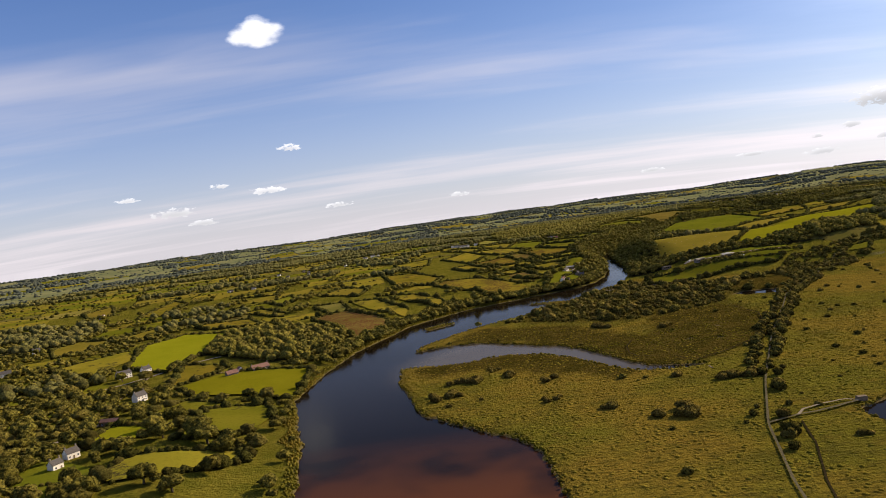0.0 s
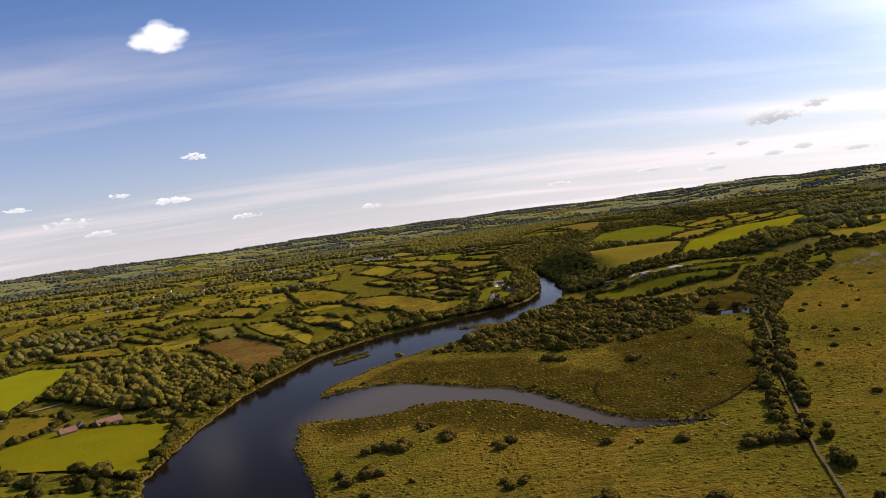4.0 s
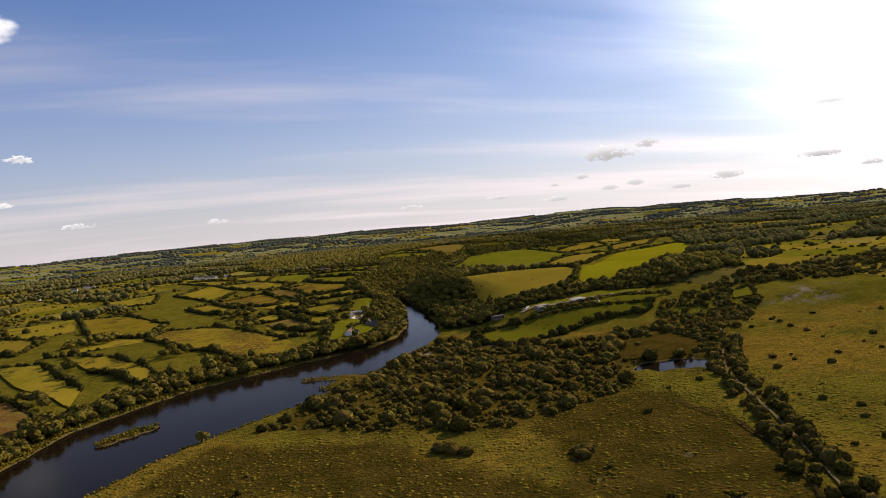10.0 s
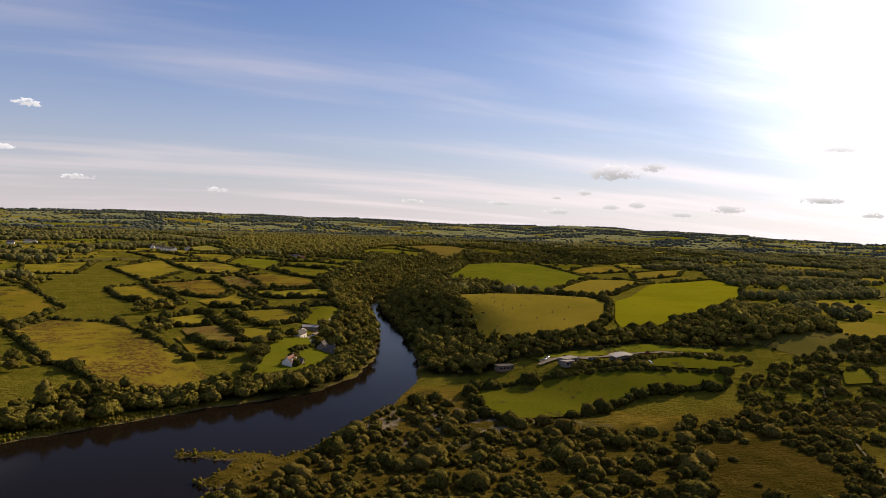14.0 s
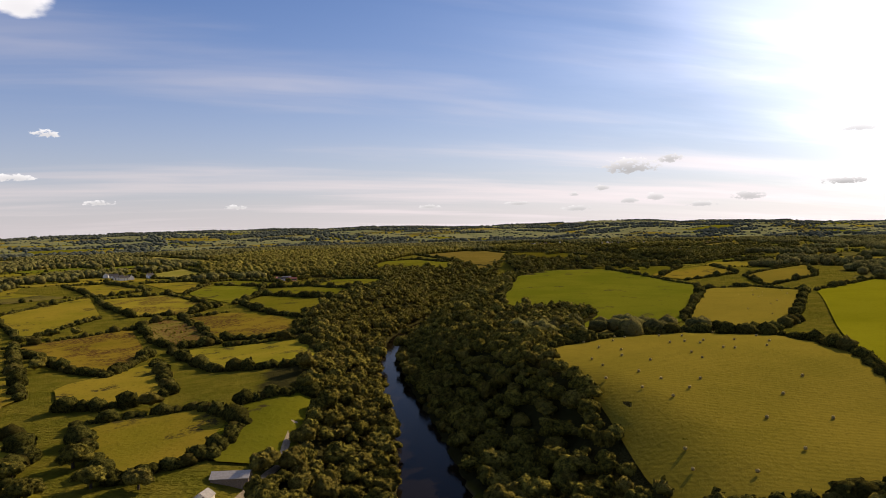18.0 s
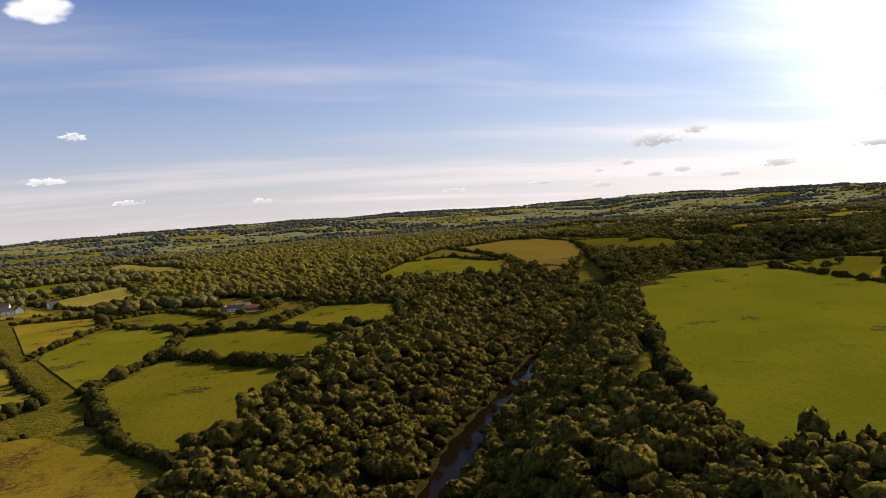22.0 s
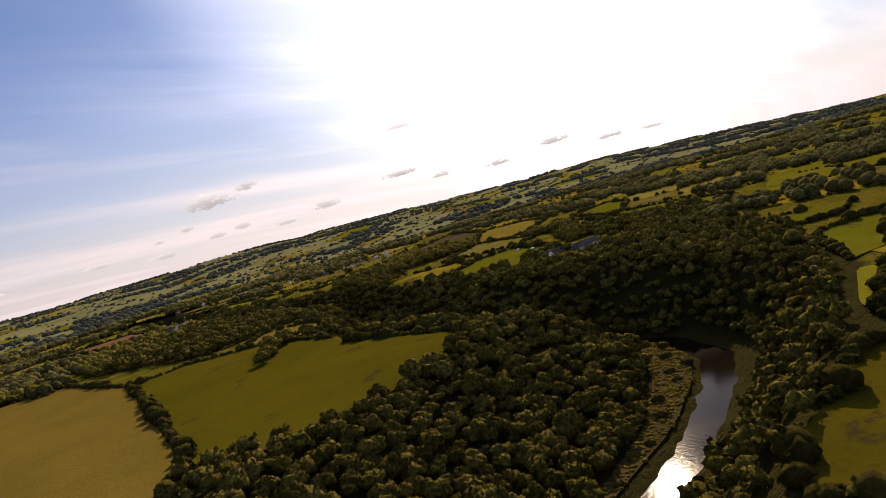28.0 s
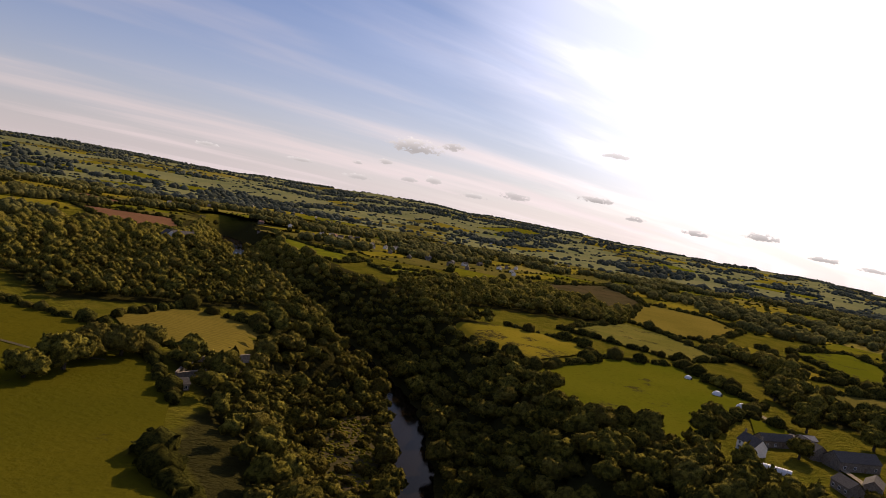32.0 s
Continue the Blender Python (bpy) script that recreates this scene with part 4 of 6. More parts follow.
# ---------------------------------------------------------------- hedges round the fields
def hedge(a, b, rng, tall=1.0, trees=0.17):
    length = math.hypot(b[0] - a[0], b[1] - a[1])
    far = min(math.hypot((a[0] + b[0]) / 2 - x, (a[1] + b[1]) / 2 - y) for x, y in ((20, 100), (60, 280), (100, 430), (150, 570), (260, 690)))
    shapes, gap = (BUSH_1, 0.8) if far < 85 else (BUSH_0, 1.2)
    n = max(2, int(length / gap))
    s = (np.arange(n) + rng.uniform(-0.3, 0.3, n)) / (n - 1)
    x = a[0] + (b[0] - a[0]) * s + rng.normal(0, 0.32, n)
    y = a[1] + (b[1] - a[1]) * s + rng.normal(0, 0.32, n)
    keep = water_edge(x, y) > 0.6
    x, y = x[keep], y[keep]
    if not len(x):
        return
    z = land(x, y)
    r = rng.uniform(0.55, 1.15, len(x)) * tall
    big = rng.random(len(x)) < trees
    r = np.where(big, rng.uniform(1.1, 2.0, len(x)), r)
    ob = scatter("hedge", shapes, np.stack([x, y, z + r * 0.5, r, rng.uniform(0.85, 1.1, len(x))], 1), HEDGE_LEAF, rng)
    tagged(ob, "dark overgrown hedge along a field edge" if not big.any() else "dark overgrown hedge with taller trees in it", "hedge", "field hedges")


def all_hedges():
    rng = np.random.default_rng(5)
    done = []
    for ring in FIELDS:
        for a, b in zip(ring, ring[1:] + ring[:1]):
            length = math.hypot(b[0] - a[0], b[1] - a[1])
            m = ((a[0] + b[0]) / 2, (a[1] + b[1]) / 2)
            if length < 5 or in_wood(np.array([m[0]]), np.array([m[1]]))[0]:
                continue
            way_along = ((b[0] - a[0]) / length, (b[1] - a[1]) / length)
            twin = False
            for (c, e, u) in done:
                s = np.clip(((m[0] - c[0]) * u[0] + (m[1] - c[1]) * u[1]) / max(e, 1e-6), 0, 1) * e
                if math.hypot(m[0] - c[0] - u[0] * s, m[1] - c[1] - u[1] * s) < 7 and abs(u[0] * way_along[0] + u[1] * way_along[1]) > 0.85:
                    twin = True
                    break
            if not twin:
                done.append((a, length, way_along))
                hedge(a, b, rng)


all_hedges()


# ---------------------------------------------------------------- single trees
def make_tree(seed, shape):
    """A broad-leaved tree, 1 wide from the middle of the crown to its edge, on a tapered trunk with limbs."""
    tree = new("tree")
    v, f = shape
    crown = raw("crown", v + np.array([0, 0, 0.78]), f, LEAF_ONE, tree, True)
    rng = np.random.default_rng(seed)
    bm = bmesh.new()
    for k in range(5):
        a, lean = rng.uniform(0, 6.28), (0.05 if k == 0 else 0.5)
        top = Vector((math.cos(a) * lean, math.sin(a) * lean, 0.95 if k == 0 else rng.uniform(0.8, 1.1)))
        foot = Vector((0, 0, -0.15 if k == 0 else rng.uniform(0.3, 0.5)))
        m = Matrix.Translation((foot + top) / 2) @ (top - foot).to_track_quat("Z", "Y").to_matrix().to_4x4()
        bmesh.ops.create_cone(bm, cap_ends=True, segments=6, radius1=0.11 if k == 0 else 0.06, radius2=0.05 if k == 0 else 0.02, depth=(top - foot).length, matrix=m)
    part("trunk", bm, BARK, tree)
    return tree


rng_trees = np.random.default_rng(9)
MODELS = [make_tree(i, CROWN_3[i]) for i in range(len(CROWN_3))]
used = set()


def tree(x, y, r, label="round-crowned broad-leaved tree in full leaf", group="trees of the valley", tall=1.0):
    k = int(rng_trees.integers(len(MODELS)))
    z = float(land(x, y))
    m = pose(x, y, z, 0, 0, float(rng_trees.uniform(0, 360)))
    if k in used:
        ob = copy_thing(MODELS[k], m)
    else:
        ob = MODELS[k]
        ob.matrix_basis = m
        used.add(k)
    ob.scale = (r, r, r * tall)
    return tagged(ob, label, "tree", group)


for x, y, r in ((-52, 150, 3.2), (-49, 146, 2.6), (-60, 152, 2.4), (-82, 150, 1.9), (-57, 184, 1.9), (-63, 188, 1.7), (-52, 190, 1.6), (-47, 188, 1.4), (-44, 140, 2.0), (-40, 146, 1.8),
                (-62, 165, 2.6), (-65, 160, 2.2), (-58, 158, 2.0), (-86, 206, 2.2), (-90, 215, 2.4), (-95, 232, 2.3), (-112, 240, 2.4), (-104, 236, 2.0), (-52, 122, 2.3), (-46, 118, 2.0), (-60, 118, 2.4), (-58, 112, 2.3)):
    tree(x, y, r, group="trees round the cottages")
for x, y, r in ((52, 400, 2.0), (55, 392, 1.7), (49, 390, 1.8), (58, 372, 1.9), (54, 366, 2.0), (60, 390, 1.6), (46, 398, 1.5), (50, 380, 1.5), (46, 362, 2.0), (52, 358, 2.2), (63, 378, 1.7)):
    tree(x, y, r, group="trees round the riverside farm")
for x, y, r in ((96.5, 639.5, 1.7), (109.5, 640, 1.8), (112.5, 645, 2.0), (93, 645, 1.6), (97, 655, 1.9), (108, 656, 2.1), (113, 652, 1.8), (103, 637.5, 1.5)):
    tree(x, y, r, group="trees round the field farm")
for x, y, r in ((297, 760, 2.9), (299, 764, 2.4), (293, 757, 2.2), (304, 766, 2.6), (308, 770, 2.3), (301, 768, 2.4), (312, 765, 2.0), (288, 752, 2.1), (318, 760, 2.2)):
    tree(x, y, r, "large dark parkland tree casting a long shadow", "park trees on the meadow")
for x, y, r in ((263, 612, 1.7), (268, 606, 1.5), (258, 600, 1.6), (378, 722, 1.9), (372, 732, 2.2), (381, 737, 1.8), (395, 730, 2.0), (399, 722, 2.2), (392, 714, 1.7), (404, 735, 2.1), (412, 745, 2.2), (405, 752, 1.8)):
    tree(x, y, r, group="trees round the hill farm")


# ---------------------------------------------------------------- woods
NEAR_LINE = [(20, 100, 0), (60, 270, 0), (95, 400, 0), (125, 510, 0), (150, 570, 0), (230, 650, 0), (330, 720, 0), (350, 780, 0)]


def lattice(x0, x1, y0, y1, gap, rng):
    x, y = (a.ravel() for a in np.meshgrid(np.arange(x0, x1, gap), np.arange(y0, y1, gap * 0.9)))
    return x + rng.uniform(-0.42, 0.42, len(x)) * gap, y + rng.uniform(-0.42, 0.42, len(x)) * gap


def plant_woods():
    rng = np.random.default_rng(21)
    x, y = lattice(-95, 500, 230, 1000, 2.3, rng)
    river = np.minimum(away(x, y, RIVER), away(x, y, RIVER_UP))
    want = in_wood(x, y) | ((river < 15) & (y > 400))
    want &= (water_edge(x, y) > np.where((y > 575) & (x < 235), 0.1, 0.5)) & ~inside(x, y, STRIP) & ~inside(x, y, STRIP_UP) & ~((river < 3.2) & (x > 235) & (x < 332) & (y < 668))
    x, y = x[want], y[want]
    keep = ~in_field(x, y, 0.6) | ((np.minimum(away(x, y, RIVER), away(x, y, RIVER_UP)) < 12.5) & (y > 400) & (x < 240))
    x, y = x[keep], y[keep]
    line = away(x, y, NEAR_LINE)
    r = np.clip(1.3 * np.exp(rng.normal(0, 0.25, len(x))), 0.8, 2.1)
    z = land(x, y)
    tall = rng.uniform(0.95, 1.3, len(x))
    order = np.argsort(line)
    single = order[:230]
    for i in single:
        tree(x[i], y[i], r[i] * 0.95, "woodland tree with a dense uneven crown", "trees of the gorge wood", float(tall[i]))
    rest = order[230:]
    spots = np.stack([x, y, z + r * tall * 0.95, r, tall], 1)
    close = rest[line[rest] < 24]
    mid = rest[(line[rest] >= 24) & (line[rest] < 95)]
    back = rest[line[rest] >= 95]
    for k, name in ((close, "gorge_wood"), (mid, "hill_wood"), (back, "ridge_wood")):
        shapes = {"gorge_wood": CROWN_2, "hill_wood": CROWN_1, "ridge_wood": BUSH_0}[name]
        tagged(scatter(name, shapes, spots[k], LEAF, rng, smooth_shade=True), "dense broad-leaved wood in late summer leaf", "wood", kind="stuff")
    # undergrowth that fills the gaps at the woods' edges
    x, y = lattice(60, 400, 395, 900, 3.6, rng)
    river = np.minimum(away(x, y, RIVER), away(x, y, RIVER_UP))
    want = (water_edge(x, y) > 0.3) & (river < 6) & ~inside(x, y, STRIP) & ~((x > 235) & (x < 332) & (y < 668))
    x, y = x[want], y[want]
    r = rng.uniform(0.6, 1.2, len(x))
    tagged(scatter("bank_bushes", BUSH_1, np.stack([x, y, land(x, y) + r * 0.5, r, np.ones(len(x))], 1), SCRUB_LEAF, rng), "willow bushes leaning along the river bank", "bushes", kind="stuff")


plant_woods()


def plant_scrub():
    """Willow scrub on the marsh, trees along the old railway path, and thickets between the small fields."""
    rng = np.random.default_rng(33)
    ring = [(22, 260), (38, 280), (58, 302), (83, 331), (92, 312), (110, 298), (157, 305), (168, 308), (150, 288), (134, 266), (118, 249), (112, 246), (100, 262), (92, 244), (60, 232), (40, 246)]
    x, y = lattice(18, 310, 225, 340, 1.65, rng)
    thick = [(160, 313), (200, 319), (240, 300), (305, 280), (305, 335), (220, 338), (175, 326)]
    thicket = [(136, 295), (146, 311), (152, 318), (163, 322), (178, 326), (182, 306), (168, 296), (150, 281)]
    want = (inside(x, y, ring) | inside(x, y, thick) | inside(x, y, thicket)) & (water_edge(x, y) > 0.8) & (rng.random(len(x)) < 0.66 + 0.5 * ripple(x, y, 17, 3)) & ~in_field(x, y, 0.5) & ~inside(x, y, [(104, 268), (118, 289), (134, 292), (131, 272), (119, 262)])
    x, y = x[want], y[want]
    r = np.clip(0.62 * np.exp(rng.normal(0, 0.5, len(x))), 0.25, 1.9)
    tagged(scatter("willow_scrub", BUSH_1, np.stack([x, y, land(x, y) + r * 0.45, r, rng.uniform(0.8, 1.1, len(x))], 1), SCRUB_LEAF, rng), "grey-green willow scrub on the marsh", "scrub", kind="stuff")
    # bushes dotted over the open marsh
    x, y = lattice(-8, 330, 60, 290, 5.2, rng)
    want = (from_ring(x, y, MARSH) < -2) & (water_edge(x, y) > 1.5) & (rng.random(len(x)) < 0.03 + 0.16 * smooth(ripple(x, y, 43, 9)) + np.where(x - 0.42 * y > 2, 0.10 + 0.30 * smooth(ripple(x, y, 31, 5)), 0))
    x, y = x[want], y[want]
    r = rng.uniform(0.35, 0.95, len(x))
    tagged(scatter("marsh_bushes", BUSH_1, np.stack([x, y, land(x, y) + r * 0.35, r, rng.uniform(0.55, 0.9, len(x))], 1), SCRUB_LEAF, rng), "low bushes and tussocks dotted over the marsh", "bushes", kind="stuff")
    # sedge tussocks over the nearer marsh
    x, y = lattice(-12, 120, 75, 250, 1.25, rng)
    want = (from_ring(x, y, MARSH) < -0.5) & (water_edge(x, y) > 0.5) & (rng.random(len(x)) < 0.5 + 0.4 * ripple(x, y, 21, 4))
    x, y = x[want], y[want]
    r = rng.uniform(0.22, 0.5, len(x))
    tagged(scatter("sedge_tussocks", BUSH_0, np.stack([x, y, land(x, y) - 0.02, r, rng.uniform(0.3, 0.55, len(x))], 1), SEDGE, rng), "yellow-brown tussocks of sedge and reed", "tussocks", kind="stuff")
    # tall reed fringe along the river and creek, thick on the farmland side
    x, y = lattice(-60, 75, 75, 330, 0.6, rng)
    d = water_edge(x, y)
    mid_x = np.interp(y, [p[1] for p in RIVER[:12]], [p[0] for p in RIVER[:12]])
    want = (d > 0.15) & (d < np.where(x < mid_x, 2.6 + 1.6 * ripple(x, y, 23, 8), 0.75)) & (rng.random(len(x)) < 0.8)
    x, y = x[want], y[want]
    r = rng.uniform(0.16, 0.34, len(x))
    tagged(scatter("reed_fringe", BLOB, np.stack([x, y, land(x, y) + r * 0.5, r, rng.uniform(1.0, 1.6, len(x))], 1), SEDGE, rng), "tall brown-green reeds along the water's edge", "reeds", kind="stuff")
    # bracken in the brown pastures
    x, y = lattice(-60, 80, 265, 540, 1.3, rng)
    want = np.zeros(len(x), bool)
    for ring in BRACKEN:
        want |= from_ring(x, y, ring) < -0.8
    want &= rng.random(len(x)) < 0.55 + 0.5 * ripple(x, y, 11, 2)
    x, y = x[want], y[want]
    r = rng.uniform(0.18, 0.45, len(x))
    tagged(scatter("bracken", BUSH_0, np.stack([x, y, land(x, y) + 0.2, r, rng.uniform(0.5, 0.9, len(x))], 1), SEDGE, rng), "rusty bracken and rush tufts in a wet pasture", "bracken", kind="stuff")
    # rough tufts on the river meadows
    x, y = lattice(250, 350, 645, 780, 0.75, rng)
    want = (inside(x, y, STRIP) | inside(x, y, STRIP_UP)) & (rng.random(len(x)) < 0.8) & (water_edge(x, y) > 0.1)
    x, y = x[want], y[want]
    r = rng.uniform(0.2, 0.5, len(x))
    tagged(scatter("meadow_tufts", BUSH_0, np.stack([x, y, land(x, y) + 0.25, r, rng.uniform(0.6, 1.2, len(x))], 1), SEDGE, rng), "rusty rushes and rough tufts on the river meadow", "rushes", kind="stuff")
    # trees and thickets along the west bank of the river
    x, y = lattice(-60, 90, 90, 372, 2.1, rng)
    d = away(x, y, RIVER)
    mid_x = np.interp(y, [p[1] for p in RIVER[:14]], [p[0] for p in RIVER[:14]])
    tree_like = y > 236
    want = (d > 0.9) & (d < np.where(tree_like, 8.5, 2.6)) & (x < mid_x) & (rng.random(len(x)) < np.where(tree_like, 0.72, 0.45)) & (water_edge(x, y) > 0.6) & ~inside(x, y, [(52, 350), (60, 346), (72, 352), (74, 372), (62, 372)])
    x, y, tree_like = x[want], y[want], tree_like[want]
    r = np.where(tree_like, rng.uniform(1.0, 2.2, len(x)), rng.uniform(0.4, 0.85, len(x)))
    tagged(scatter("riverside_trees", CROWN_2, np.stack([x, y, land(x, y) + r * 0.7, r, rng.uniform(0.9, 1.15, len(x))], 1), LEAF, rng), "alders and willows crowding the river bank", "trees", kind="stuff")
    # sallows on the rushy strip inside the bend
    for bx, by in ((317, 671), (314, 667), (309, 664.5), (305, 659), (301, 661), (293, 655), (289, 657), (283, 653.5), (275, 652), (318, 674), (270, 651.5), (297, 657.5), (264, 651), (327, 750), (330, 755), (336, 765), (342, 771), (333, 760), (329, 748)):
        x, y, r = bx + rng.normal(0, 0.5), by + rng.normal(0, 0.5), rng.uniform(0.5, 1.1)
        bush = scatter("willow_bush", BUSH_2, [(0, 0, r * 0.5, r, 0.95)], SCRUB_LEAF, rng)
        bush.location = (x, y, float(land(x, y)))
        tagged(bush, "brown-green sallow bush on the rushy river meadow", "bush", "willow bushes on the river meadow")
    # clumps that stand out on the near marsh
    for bx, by, br, n in ((40, 131, 1.5, 6), (30, 141, 1.2, 4), (-1, 166, 1.4, 6), (4, 176, 1.5, 7), (14, 178, 1.2, 5), (22, 170, 1.1, 4), (10, 186, 1.0, 5), (20, 152, 1.0, 4), (58, 150, 1.5, 6), (48, 158, 1.1, 3), (62, 214, 1.6, 4), (48, 226, 1.5, 4)):
        for k in range(n):
            x, y, r = bx + rng.normal(0, 1.6), by + rng.normal(0, 1.2), rng.uniform(0.6, 1.0) * br
            bush = scatter("willow_bush", BUSH_2, [(0, 0, r * 0.35, r, 0.75)], SCRUB_LEAF, rng)
            bush.location = (x, y, float(land(x, y)))
            tagged(bush, "dense dark willow bush on the marsh", "bush", "willow bushes on the marsh")
    # bushes that line the road by the visitor building
    s = rng.random(90)
    x = 118 + 44 * s + rng.normal(0, 0.5, 90)
    y = np.interp(x, [116, 122, 128, 134, 139, 146, 156, 170], [331.5, 332, 330.6, 329, 333.6, 334.4, 331.5, 326]) + rng.normal(0, 0.7, 90)
    r = rng.uniform(0.5, 1.1, 90)
    tagged(scatter("roadside_bushes", BUSH_1, np.stack([x, y, land(x, y) + r * 0.4, r, np.ones(90)], 1), SCRUB_LEAF, rng), "shrubs along the road to the visitor building", "bushes", kind="stuff")
    # hedge of trees along the straight path
    for side, n, size in ((2.2, 150, 1.0), (-2.2, 120, 0.9)):
        s = rng.random(n) ** 0.8
        x0 = 42 + (136 - 42) * s
        y0 = np.interp(x0, [42, 50, 61, 80, 98, 113, 136], [92, 119, 144, 184, 214, 242, 270])
        x, y = x0 + side * 0.87 + rng.normal(0, 0.6, n), y0 - side * 0.45 + rng.normal(0, 0.6, n)
        dense = rng.random(n) < 0.25 + 0.75 * smooth((y - 110) / 70)
        x, y = x[dense], y[dense]
        r = rng.uniform(0.55, 1.35, len(x)) * size
        tagged(scatter("path_trees", BUSH_2[:2] + BUSH_1, np.stack([x, y, land(x, y) + r * 0.6, r, rng.uniform(0.9, 1.2, len(x))], 1), SCRUB_LEAF, rng), "line of willows and birches along the straight path", "trees", kind="stuff")
    # trees among the cottages and between the small fields on the far bank
    x, y = lattice(-230, 60, 90, 520, 3.1, rng)
    edge = np.minimum(away(x, y, RIVER), away(x, y, CREEK))
    thick = (ripple(x, y, 60, 2) > 0.45) | ((x < -62) & (y < 215) & (ripple(x, y, 26, 5) > -0.8)) | ((x < -112) & (y < 330) & (ripple(x, y, 40, 6) > 0.0)) | ((edge < 6) & (x < -20) & (rng.random(len(x)) < 0.5))
    want = thick & (edge > 1.5) & (from_ring(x, y, MARSH) > 3) & (rng.random(len(x)) < 0.75)
    x, y = x[want], y[want]
    keep = ~in_field(x, y, 2.2) & (np.hypot(x + 61, y - 226) > 6)
    for hx, hy in ((-105, 242), (-100, 246), (-84, 200), (-75, 143), (-75, 137), (-80, 173)):
        keep &= away(x, y, [(hx, hy, 4.0), (hx + 4.5, hy - 9, 3.5)]) > 0
    x, y = x[keep], y[keep]
    r = rng.uniform(1.0, 2.1, len(x))
    near = (x > -120) & (y < 360)
    tall = rng.uniform(0.9, 1.2, len(x))
    spots = np.stack([x, y, land(x, y) + r * 0.85, r, tall], 1)
    tagged(scatter("cottage_wood", CROWN_2, spots[near], LEAF, rng), "mixed trees among cottages and gardens", "wood", kind="stuff")
    tagged(scatter("farmland_trees", CROWN_1, spots[~near], LEAF, rng), "copses and hedgerow trees on the far farmland", "wood", kind="stuff")


plant_scrub()


